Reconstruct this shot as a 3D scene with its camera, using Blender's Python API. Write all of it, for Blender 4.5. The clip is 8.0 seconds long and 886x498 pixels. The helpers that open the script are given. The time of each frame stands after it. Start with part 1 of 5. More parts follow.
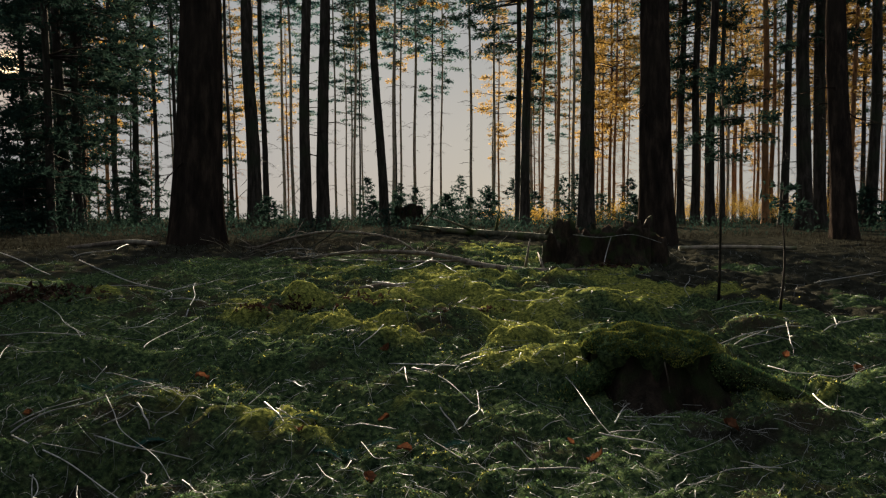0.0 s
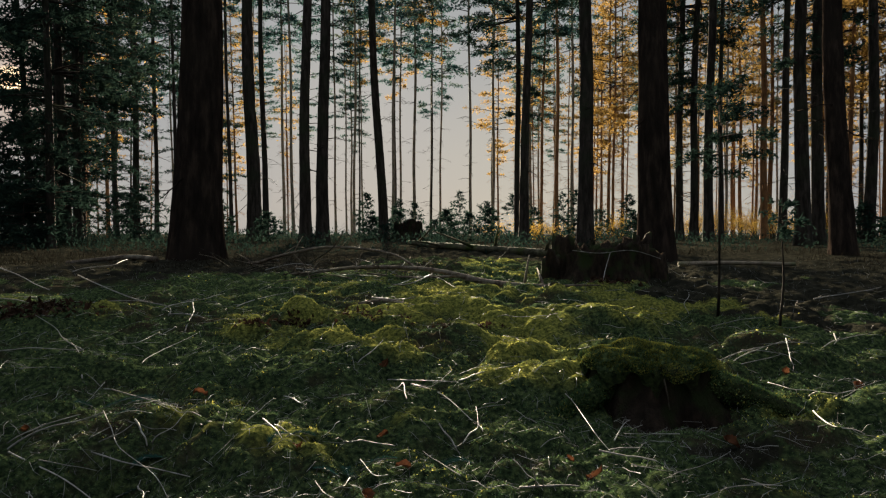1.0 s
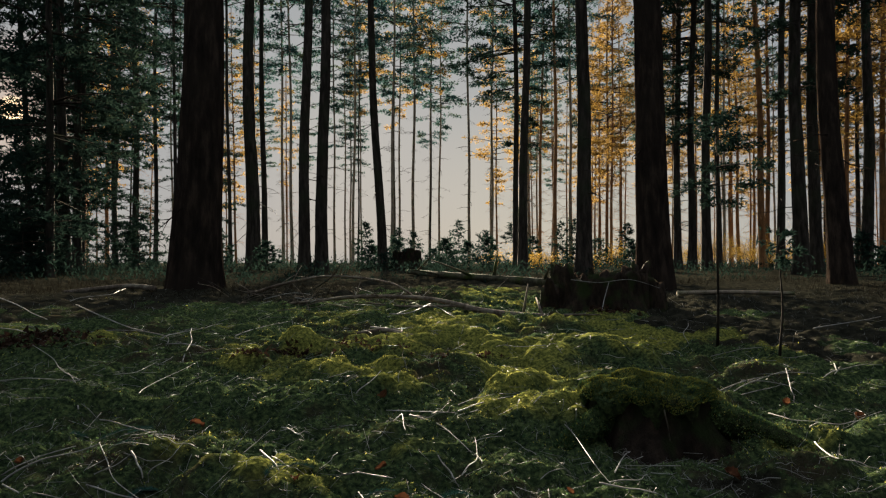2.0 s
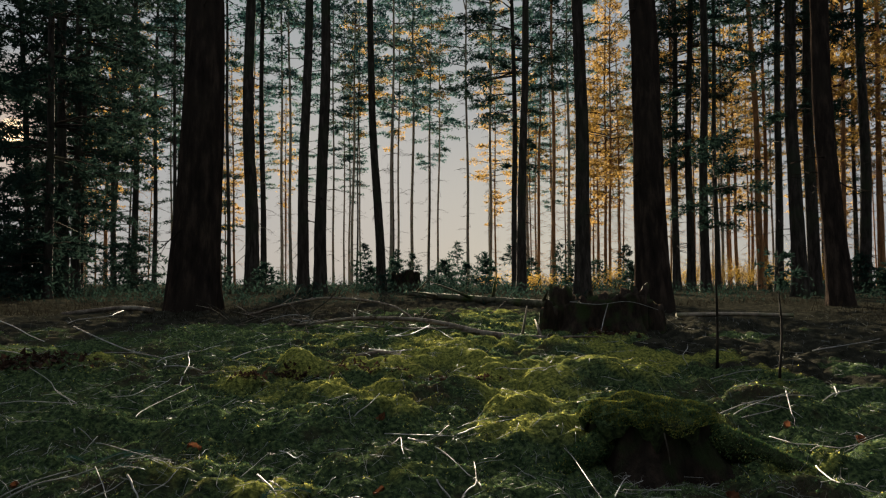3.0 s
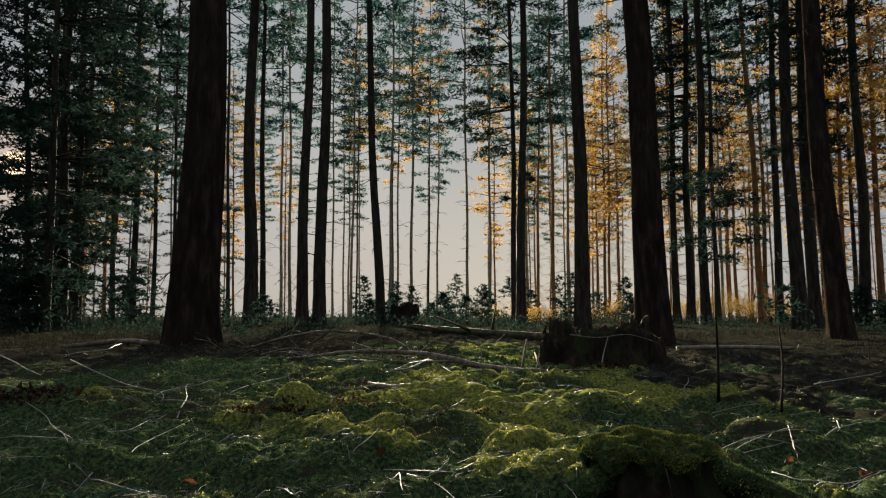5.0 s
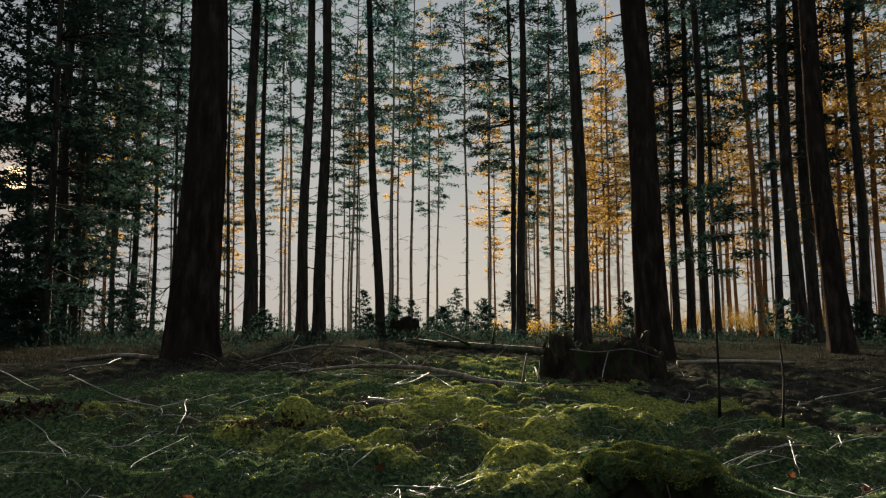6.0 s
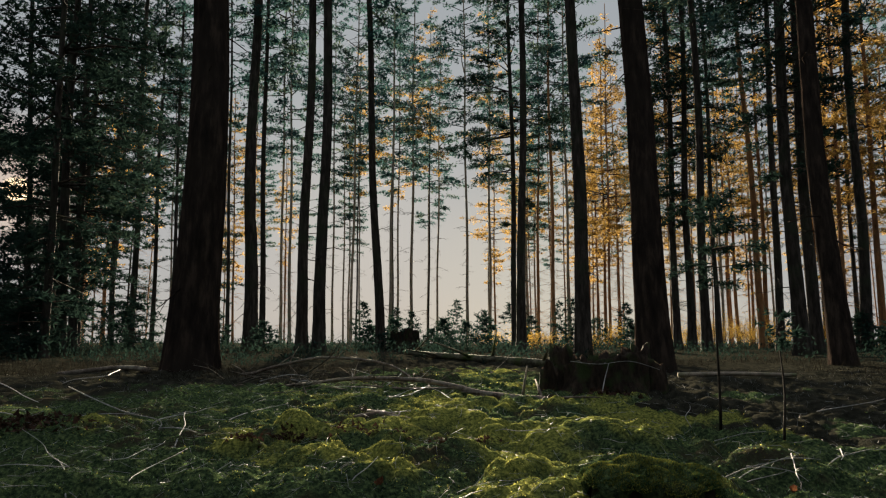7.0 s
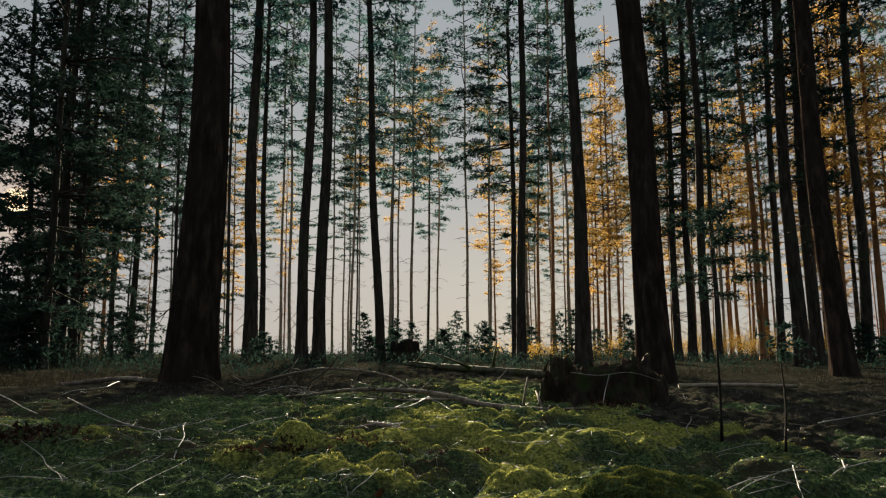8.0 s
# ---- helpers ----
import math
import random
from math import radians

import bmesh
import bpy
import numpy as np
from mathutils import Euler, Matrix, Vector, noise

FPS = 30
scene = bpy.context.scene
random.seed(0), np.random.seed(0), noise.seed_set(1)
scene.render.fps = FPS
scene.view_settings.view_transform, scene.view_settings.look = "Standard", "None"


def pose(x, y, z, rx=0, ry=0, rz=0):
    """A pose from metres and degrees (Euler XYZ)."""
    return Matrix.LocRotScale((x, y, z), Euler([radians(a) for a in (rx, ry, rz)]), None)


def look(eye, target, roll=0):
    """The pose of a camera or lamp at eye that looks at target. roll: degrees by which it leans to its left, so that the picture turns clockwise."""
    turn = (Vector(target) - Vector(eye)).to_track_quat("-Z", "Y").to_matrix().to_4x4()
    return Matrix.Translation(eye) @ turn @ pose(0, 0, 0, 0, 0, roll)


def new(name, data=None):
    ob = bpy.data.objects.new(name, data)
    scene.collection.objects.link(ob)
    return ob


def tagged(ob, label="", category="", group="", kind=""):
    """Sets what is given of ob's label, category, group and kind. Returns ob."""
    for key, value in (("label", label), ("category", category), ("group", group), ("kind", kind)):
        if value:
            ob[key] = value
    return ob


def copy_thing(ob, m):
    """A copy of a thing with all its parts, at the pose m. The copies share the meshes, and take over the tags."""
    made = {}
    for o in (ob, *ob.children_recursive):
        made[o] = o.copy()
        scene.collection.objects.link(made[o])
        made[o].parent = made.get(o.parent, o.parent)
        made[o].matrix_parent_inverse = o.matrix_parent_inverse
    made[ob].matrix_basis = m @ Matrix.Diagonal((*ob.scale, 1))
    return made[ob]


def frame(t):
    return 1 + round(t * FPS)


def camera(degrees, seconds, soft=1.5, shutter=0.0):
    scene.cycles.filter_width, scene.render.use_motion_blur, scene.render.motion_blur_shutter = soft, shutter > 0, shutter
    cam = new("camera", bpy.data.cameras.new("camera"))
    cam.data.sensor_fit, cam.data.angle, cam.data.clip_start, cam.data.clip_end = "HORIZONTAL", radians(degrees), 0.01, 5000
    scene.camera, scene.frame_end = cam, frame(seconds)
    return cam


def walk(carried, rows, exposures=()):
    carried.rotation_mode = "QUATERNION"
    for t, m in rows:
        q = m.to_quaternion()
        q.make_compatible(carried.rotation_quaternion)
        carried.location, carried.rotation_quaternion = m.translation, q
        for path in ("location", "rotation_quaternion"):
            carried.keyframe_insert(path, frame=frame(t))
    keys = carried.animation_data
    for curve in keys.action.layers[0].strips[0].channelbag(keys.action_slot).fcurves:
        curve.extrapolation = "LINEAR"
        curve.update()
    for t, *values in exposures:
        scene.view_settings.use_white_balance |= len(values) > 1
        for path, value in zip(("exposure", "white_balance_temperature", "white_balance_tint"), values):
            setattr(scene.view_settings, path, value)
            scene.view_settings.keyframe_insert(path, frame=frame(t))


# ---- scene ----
# ---- camera ----
cam = camera(64.4, 8.0, soft=1.2)
EYE, TILT = 0.75, -2.5
# seconds, then degrees: turn to the left, tilt, roll; the head pivots a little below and behind the lens
ROWS = [
    (0.0, 0.0, 0.0, 0.0),
    (0.5, -0.024, 0.520, -0.05),
    (1.0, -0.055, 1.250, -0.07),
    (1.5, -0.096, 2.465, -0.07),
    (3.0, -0.250, 5.347, -0.08),
    (3.5, -0.270, 6.085, -0.08),
    (4.0, -0.288, 6.709, -0.08),
    (4.5, -0.297, 7.325, -0.07),
    (6.0, -0.308, 9.113, -0.06),
    (6.5, -0.300, 9.552, -0.07),
    (7.0, -0.297, 10.062, -0.07),
    (7.5, -0.295, 10.485, -0.07),
    (8.0, -0.288, 10.933, -0.07),
]
walk(cam, [(t, pose(0, -0.0025 * tilt, EYE + 0.0019 * tilt, 90 + TILT + tilt, roll, yaw)) for t, yaw, tilt, roll in ROWS],
     exposures=[(0.0, 2.62), (3.0, 2.69), (8.0, 2.77)])

# ---- world and sun ----
SUN_AZ, SUN_EL = -6.0, 12.0          # degrees east of straight ahead, above the horizon: the middle of the light
DISC_AZ, DISC_EL = -31.4, 10.4        # the disc itself, low in the veil; its haze is brightest towards the open field
world = bpy.data.worlds.new("world")
scene.world = world
world.use_nodes = True
wn, wl = world.node_tree.nodes, world.node_tree.links
wn.clear()
w_out = wn.new("ShaderNodeOutputWorld")
w_bg = wn.new("ShaderNodeBackground")
w_sky = wn.new("ShaderNodeTexSky")
w_sky.sky_type = "NISHITA"
w_sky.sun_disc = False
w_sky.sun_elevation = radians(SUN_EL)
w_sky.sun_rotation = radians(SUN_AZ)
w_sky.air_density, w_sky.dust_density, w_sky.ozone_density = 1.0, 3.0, 1.5
w_coord = wn.new("ShaderNodeTexCoord")


def sky_reach(way, low, high, smooth=True):
    """0 to 1 as the sky's direction turns towards way: low and high are cosines."""
    dot = wn.new("ShaderNodeVectorMath")
    dot.operation = "DOT_PRODUCT"
    dot.inputs[1].default_value = way
    wl.new(w_coord.outputs["Generated"], dot.inputs[0])
    span = wn.new("ShaderNodeMapRange")
    span.interpolation_type = "SMOOTHSTEP" if smooth else "LINEAR"
    span.inputs[1].default_value, span.inputs[2].default_value = low, high
    wl.new(dot.outputs["Value"], span.inputs[0])
    return span.outputs[0]


def sky_mix(share, a, b, blend="MIX"):
    mix = wn.new("ShaderNodeMix")
    mix.data_type, mix.blend_type = "RGBA", blend
    for slot, v in ((0, share), (6, a), (7, b)):
        if isinstance(v, (tuple, float)):
            mix.inputs[slot].default_value = v
        else:
            wl.new(v, mix.inputs[slot])
    return mix.outputs[2]


# a veil of thin cloud: peach low over the fields, bluer above, bright overhead, dull behind
def sky_way(az, el):
    az, el = radians(az), radians(el)
    return (math.sin(az) * math.cos(el), math.cos(az) * math.cos(el), math.sin(el))


SUN_WAY, DISC_WAY = sky_way(SUN_AZ, SUN_EL), sky_way(DISC_AZ, DISC_EL)
w_front = sky_mix(sky_reach((0, 0, 1), 0.0, 0.42), (1.09, 1.11, 1.13, 1), (0.94, 1.02, 1.09, 1))
w_front = sky_mix(sky_reach((0, 0, 1), -0.01, 0.085), (1.25, 1.21, 1.14, 1), w_front)
w_veil = sky_mix(sky_reach((0, 1, 0), -0.2, 0.6), (1.3, 1.4, 1.5, 1), w_front)
w_veil = sky_mix(sky_reach((0, 0, 1), 0.5, 0.95), w_veil, (2.2, 2.4, 2.6, 1))
w_veil = sky_mix(0.994, w_sky.outputs[0], w_veil)
# warm haze low over the open field
w_veil = sky_mix(sky_reach(sky_way(13, 0), math.cos(radians(17)), 1.0, False), w_veil, (0.36, 0.28, 0.09, 1), "ADD")
# the low sun's disc and its aureole in the haze
w_veil = sky_mix(sky_reach(DISC_WAY, math.cos(radians(6)), 1.0, False), w_veil, (0.7, 0.35, 0.09, 1), "ADD")
w_veil = sky_mix(sky_reach(DISC_WAY, math.cos(radians(1.15)), math.cos(radians(0.35))), w_veil, (6.5, 4.6, 2.3, 1), "ADD")
wl.new(w_veil, w_bg.inputs[0])
w_bg.inputs[1].default_value = 0.054
wl.new(w_bg.outputs[0], w_out.inputs[0])

sun = new("sun", bpy.data.lights.new("sun", "SUN"))
sun.data.energy, sun.data.angle, sun.data.color = 5.0, radians(3.5), (1.0, 0.84, 0.60)
sun.matrix_world = look(Vector(SUN_WAY) * 60, (0, 0, 0))

# ---- materials ----
def material(name, stops, scale=(8, 8, 8), detail=6.0, rough=0.85, bump=0.4, depth=0.01, bump_scale=4.0,
             glow=0.0, jitter=0.25, second=None, second_scale=1.5, sheen=0.0, gloss=0.3):
    """A surface from layered noise: stops are (place, colour); second is a colour that shows in large patches;
    glow is the share of light that passes through (leaves, moss)."""
    m = bpy.data.materials.new(name)
    m.use_nodes = True
    n, l = m.node_tree.nodes, m.node_tree.links
    n.clear()
    out = n.new("ShaderNodeOutputMaterial")
    bsdf = n.new("ShaderNodeBsdfPrincipled")
    coord = n.new("ShaderNodeTexCoord")
    mapping = n.new("ShaderNodeMapping")
    mapping.inputs["Scale"].default_value = scale
    l.new(coord.outputs["Object"], mapping.inputs[0])
    grain = n.new("ShaderNodeTexNoise")
    grain.inputs["Scale"].default_value = 1.0
    grain.inputs["Detail"].default_value = detail
    grain.inputs["Roughness"].default_value = 0.62
    l.new(mapping.outputs[0], grain.inputs["Vector"])
    ramp = n.new("ShaderNodeValToRGB")
    while len(ramp.color_ramp.elements) < len(stops):
        ramp.color_ramp.elements.new(0.5)
    for e, (p, c) in zip(ramp.color_ramp.elements, stops):
        e.position, e.color = p, (*c, 1)
    l.new(grain.outputs[0], ramp.inputs[0])
    colour = ramp.outputs[0]
    if second:
        patch = n.new("ShaderNodeTexNoise")
        patch.inputs["Scale"].default_value = second_scale
        patch.inputs["Detail"].default_value = 5.0
        l.new(coord.outputs["Object"], patch.inputs["Vector"])
        edge = n.new("ShaderNodeMapRange")
        edge.inputs[1].default_value, edge.inputs[2].default_value = 0.5, 0.66
        l.new(patch.outputs[0], edge.inputs[0])
        mix = n.new("ShaderNodeMix")
        mix.data_type = "RGBA"
        mix.inputs[7].default_value = (*second, 1)
        l.new(edge.outputs[0], mix.inputs[0])
        l.new(colour, mix.inputs[6])
        colour = mix.outputs[2]
    if jitter:
        info = n.new("ShaderNodeObjectInfo")
        isle = n.new("ShaderNodeNewGeometry")
        add = n.new("ShaderNodeMath")
        l.new(info.outputs["Random"], add.inputs[0])
        l.new(isle.outputs["Random Per Island"], add.inputs[1])
        span = n.new("ShaderNodeMapRange")
        span.inputs[2].default_value = 2.0
        span.inputs[3].default_value, span.inputs[4].default_value = 1 - jitter, 1 + jitter
        l.new(add.outputs[0], span.inputs[0])
        hsv = n.new("ShaderNodeHueSaturation")
        l.new(span.outputs[0], hsv.inputs["Value"])
        l.new(colour, hsv.inputs["Color"])
        colour = hsv.outputs[0]
    l.new(colour, bsdf.inputs["Base Color"])
    bsdf.inputs["Roughness"].default_value = rough
    bsdf.inputs["Specular IOR Level"].default_value = gloss
    if sheen:
        bsdf.inputs["Sheen Weight"].default_value = sheen
        bsdf.inputs["Sheen Roughness"].default_value = 0.4
        l.new(colour, bsdf.inputs["Sheen Tint"])
    if bump:
        fine = n.new("ShaderNodeTexNoise")
        fine.inputs["Scale"].default_value = bump_scale
        fine.inputs["Detail"].default_value = 8.0
        fine.inputs["Roughness"].default_value = 0.7
        l.new(mapping.outputs[0], fine.inputs["Vector"])
        b = n.new("ShaderNodeBump")
        b.inputs["Strength"].default_value, b.inputs["Distance"].default_value = bump, depth
        l.new(fine.outputs[0], b.inputs["Height"])
        l.new(b.outputs[0], bsdf.inputs["Normal"])
    if glow:
        thin = n.new("ShaderNodeBsdfTranslucent")
        l.new(colour, thin.inputs[0])
        both = n.new("ShaderNodeMixShader")
        both.inputs[0].default_value = glow
        l.new(bsdf.outputs[0], both.inputs[1])
        l.new(thin.outputs[0], both.inputs[2])
        l.new(both.outputs[0], out.inputs[0])
    else:
        l.new(bsdf.outputs[0], out.inputs[0])
    return m


BARK_DARK = material("bark_dark", [(0.3, (0.012, 0.0105, 0.0098)), (0.5, (0.031, 0.027, 0.024)), (0.72, (0.075, 0.064, 0.056))],
                     scale=(14, 14, 3.0), bump=0.6, depth=0.015, bump_scale=1.6, second=(0.030, 0.038, 0.024), second_scale=1.2, gloss=0.03)
BARK_RED = material("bark_red", [(0.3, (0.010, 0.0088, 0.008)), (0.5, (0.025, 0.0195, 0.017)), (0.75, (0.068, 0.050, 0.040))],
                    scale=(11, 11, 2.6), bump=1.0, depth=0.03, bump_scale=1.6, second=(0.026, 0.021, 0.018), second_scale=0.9, gloss=0.0)
# orange pine bark, strengthened to carry warm light on far trunks
BARK_ORANGE = material("bark_orange", [(0.3, (0.07, 0.036, 0.018)), (0.5, (0.20, 0.10, 0.045)), (0.75, (0.34, 0.18, 0.085))],
                       scale=(11, 11, 2.6), bump=0.5, depth=0.012, bump_scale=1.6, second=(0.13, 0.075, 0.045), second_scale=0.9, gloss=0.03)
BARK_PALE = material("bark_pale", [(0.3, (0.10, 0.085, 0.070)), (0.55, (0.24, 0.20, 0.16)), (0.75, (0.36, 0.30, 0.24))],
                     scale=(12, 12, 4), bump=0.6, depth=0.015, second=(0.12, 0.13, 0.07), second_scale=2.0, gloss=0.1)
ROTTEN = material("rotten_wood", [(0.3, (0.011, 0.009, 0.0075)), (0.55, (0.033, 0.025, 0.020)), (0.8, (0.08, 0.056, 0.040))],
                  scale=(18, 18, 7), bump=1.0, depth=0.02, second=(0.030, 0.042, 0.018), second_scale=7.0, gloss=0.03)
TWIG = material("twig_wood", [(0.3, (0.08, 0.076, 0.070)), (0.5, (0.24, 0.232, 0.222)), (0.75, (0.48, 0.47, 0.45))],
                scale=(20, 20, 20), rough=0.55, bump=0.4, depth=0.002, jitter=0.5, gloss=0.2)
MOSS = material("moss", [(0.34, (0.010, 0.016, 0.010)), (0.48, (0.030, 0.048, 0.023)), (0.60, (0.070, 0.098, 0.040)), (0.72, (0.12, 0.145, 0.060))],
                scale=(46, 46, 46), detail=5, rough=0.95, bump=1.0, depth=0.016, bump_scale=1.4, jitter=0.0, second=(0.034, 0.030, 0.020),
                second_scale=1.1, sheen=0.15, gloss=0.0)
FROND = material("moss_frond", [(0.32, (0.013, 0.034, 0.018)), (0.5, (0.060, 0.108, 0.046)), (0.68, (0.150, 0.210, 0.084))],
                 scale=(6, 6, 6), rough=0.8, bump=0, glow=0.08, jitter=0.8, gloss=0.0)
# the same moss, with the sun's yellow put into its colour
FROND_SUNLIT = material("sunlit_frond", [(0.32, (0.06, 0.085, 0.026)), (0.5, (0.265, 0.262, 0.060)), (0.68, (0.54, 0.495, 0.125))],
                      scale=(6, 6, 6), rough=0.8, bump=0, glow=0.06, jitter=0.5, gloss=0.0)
NEEDLE_DARK = material("needle_dark", [(0.3, (0.013, 0.027, 0.024)), (0.6, (0.024, 0.046, 0.036)), (0.8, (0.052, 0.068, 0.036))],
                       scale=(0.9, 0.9, 0.9), rough=0.55, bump=0, glow=0.3, jitter=0.4, gloss=0.0)
NEEDLE_PINE = material("needle_pine", [(0.3, (0.020, 0.060, 0.065)), (0.52, (0.040, 0.088, 0.086)), (0.75, (0.115, 0.122, 0.055))],
                       scale=(0.7, 0.7, 0.7), rough=0.5, bump=0, glow=0.4, jitter=0.4, gloss=0.0)
# gold of low sun on conifer foliage, put into the needle colour
NEEDLE_SUNLIT = material("needle_sunlit", [(0.3, (0.12, 0.085, 0.030)), (0.55, (0.27, 0.165, 0.045)), (0.8, (0.38, 0.25, 0.070))],
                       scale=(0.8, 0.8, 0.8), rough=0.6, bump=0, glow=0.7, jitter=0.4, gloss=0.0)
# ochre leaf colour, made more golden to carry the light behind it
LEAF_GOLD = material("leaf_gold", [(0.3, (0.16, 0.100, 0.022)), (0.55, (0.30, 0.190, 0.038)), (0.8, (0.42, 0.29, 0.065))],
                     scale=(3, 3, 3), rough=0.6, bump=0, glow=0.7, jitter=0.4)
LEAF_BROWN = material("leaf_brown", [(0.3, (0.05, 0.020, 0.012)), (0.55, (0.115, 0.048, 0.024)), (0.8, (0.24, 0.115, 0.055))],
                      scale=(30, 30, 30), rough=0.8, bump=0.3, depth=0.002, glow=0.25, jitter=0.4, gloss=0.05)
FERN = material("sprig_green", [(0.3, (0.016, 0.045, 0.038)), (0.6, (0.030, 0.078, 0.064)), (0.8, (0.06, 0.11, 0.085))],
                scale=(6, 6, 6), rough=0.8, bump=0, glow=0.2, jitter=0.3, gloss=0.0)
LEAF_ROT = material("leaf_rotting", [(0.3, (0.020, 0.012, 0.009)), (0.55, (0.048, 0.028, 0.020)), (0.8, (0.10, 0.058, 0.038))],
                    scale=(30, 30, 30), rough=0.8, bump=0.3, depth=0.002, glow=0.15, jitter=0.4, gloss=0.02)
DEAD_BRANCH = material("dead_branch", [(0.3, (0.036, 0.028, 0.022)), (0.5, (0.11, 0.090, 0.073)), (0.75, (0.27, 0.24, 0.20))], scale=(16, 16, 16),
                       bump=0.7, depth=0.008, second=(0.16, 0.15, 0.12), second_scale=7.0, jitter=0.0, gloss=0.05)
SHOOT = material("dead_shoot", [(0.3, (0.08, 0.08, 0.078)), (0.55, (0.23, 0.235, 0.23)), (0.8, (0.46, 0.47, 0.46))],
                 scale=(20, 20, 20), rough=0.6, bump=0, jitter=0.5, gloss=0.15)


def floor_material():
    """Moss, moss with sunlit yellow painted in, and needle litter, which run into one another by the mesh's two
    attributes.
    """
    m = bpy.data.materials.new("forest_floor")
    m.use_nodes = True
    n, l = m.node_tree.nodes, m.node_tree.links
    bsdf = n["Principled BSDF"]
    coord = n.new("ShaderNodeTexCoord")

    def grain(scale, detail=5.0, rough=0.62):
        t = n.new("ShaderNodeTexNoise")
        t.inputs["Scale"].default_value, t.inputs["Detail"].default_value, t.inputs["Roughness"].default_value = scale, detail, rough
        l.new(coord.outputs["Object"], t.inputs["Vector"])
        return t.outputs[0]

    def ramp(fac, stops):
        r = n.new("ShaderNodeValToRGB")
        while len(r.color_ramp.elements) < len(stops):
            r.color_ramp.elements.new(0.5)
        for e, (p, c) in zip(r.color_ramp.elements, stops):
            e.position, e.color = p, (*c, 1)
        l.new(fac, r.inputs[0])
        return r.outputs[0]

    def spread(source, fray, amount, low, high):
        """A share from source with its border frayed by a noise."""
        add = n.new("ShaderNodeMath")
        add.operation = "MULTIPLY_ADD"
        add.inputs[1].default_value = amount
        l.new(fray, add.inputs[0])
        l.new(source, add.inputs[2])
        span = n.new("ShaderNodeMapRange")
        span.interpolation_type = "SMOOTHSTEP"
        span.inputs[1].default_value, span.inputs[2].default_value = low + amount / 2, high + amount / 2
        l.new(add.outputs[0], span.inputs[0])
        return span.outputs[0]

    def mix(share, a, b):
        x = n.new("ShaderNodeMix")
        x.data_type = "RGBA"
        l.new(share, x.inputs[0])
        for slot, v in ((6, a), (7, b)):
            if isinstance(v, tuple):
                x.inputs[slot].default_value = (*v, 1)
            else:
                l.new(v, x.inputs[slot])
        return x.outputs[2]

    def attribute(name):
        t = n.new("ShaderNodeAttribute")
        t.attribute_name = name
        return t.outputs["Fac"]

    fine, broad, middle = grain(46), grain(1.3), grain(9, 8.0)
    moss = ramp(fine, [(0.34, (0.010, 0.016, 0.010)), (0.48, (0.030, 0.048, 0.023)), (0.60, (0.070, 0.098, 0.040)), (0.72, (0.12, 0.145, 0.060))])
    # moss tone with sunlight painted in
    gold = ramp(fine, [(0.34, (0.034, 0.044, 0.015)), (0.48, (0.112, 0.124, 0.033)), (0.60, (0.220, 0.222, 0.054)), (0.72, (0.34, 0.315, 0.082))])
    litter_tone = ramp(middle, [(0.3, (0.009, 0.0095, 0.0075)), (0.5, (0.021, 0.021, 0.016)), (0.75, (0.050, 0.046, 0.034))])
    moss = mix(spread(broad, middle, 0.5, 0.50, 0.68), moss, (0.034, 0.030, 0.020))
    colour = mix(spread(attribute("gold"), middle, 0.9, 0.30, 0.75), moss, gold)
    colour = mix(spread(attribute("litter"), middle, 0.9, 0.30, 0.70), colour, litter_tone)
    l.new(colour, bsdf.inputs["Base Color"])
    bsdf.inputs["Roughness"].default_value = 0.95
    bsdf.inputs["Specular IOR Level"].default_value = 0.0
    bsdf.inputs["Sheen Weight"].default_value, bsdf.inputs["Sheen Roughness"].default_value = 0.2, 0.4
    l.new(colour, bsdf.inputs["Sheen Tint"])
    b = n.new("ShaderNodeBump")
    b.inputs["Strength"].default_value, b.inputs["Distance"].default_value = 1.0, 0.016
    l.new(grain(64, 8.0, 0.7), b.inputs["Height"])
    l.new(b.outputs[0], bsdf.inputs["Normal"])
    return m


FLOOR = floor_material()

# ---- tools for meshes ----
def mesh_of(name, verts, faces, mat, smooth=True):
    me = bpy.data.meshes.new(name)
    me.from_pydata([tuple(v) for v in verts], [], [tuple(f) for f in faces])
    me.materials.append(mat)
    if smooth:
        me.polygons.foreach_set("use_smooth", [True] * len(me.polygons))
    me.update()
    return me


def tri_mesh(name, corners, mat, normals=None):
    """Loose triangles from an array of shape (count, 3, 3); normals: one for each, to shade them like what they grow on."""
    count = len(corners)
    me = bpy.data.meshes.new(name)
    me.vertices.add(count * 3)
    me.vertices.foreach_set("co", np.ascontiguousarray(corners, dtype=np.float32).ravel())
    me.loops.add(count * 3)
    me.loops.foreach_set("vertex_index", np.arange(count * 3, dtype=np.int32))
    me.polygons.add(count)
    me.polygons.foreach_set("loop_start", np.arange(0, count * 3, 3, dtype=np.int32))
    me.materials.append(mat)
    me.update()
    if normals is not None:
        me.normals_split_custom_set(np.repeat(normals, 3, axis=0))
    return me


def part(name, me, parent, label="", kind=""):
    ob = new(name, me)
    ob.parent = parent
    tagged(ob, kind=kind)
    if label:
        tagged(ob, label)
    return ob


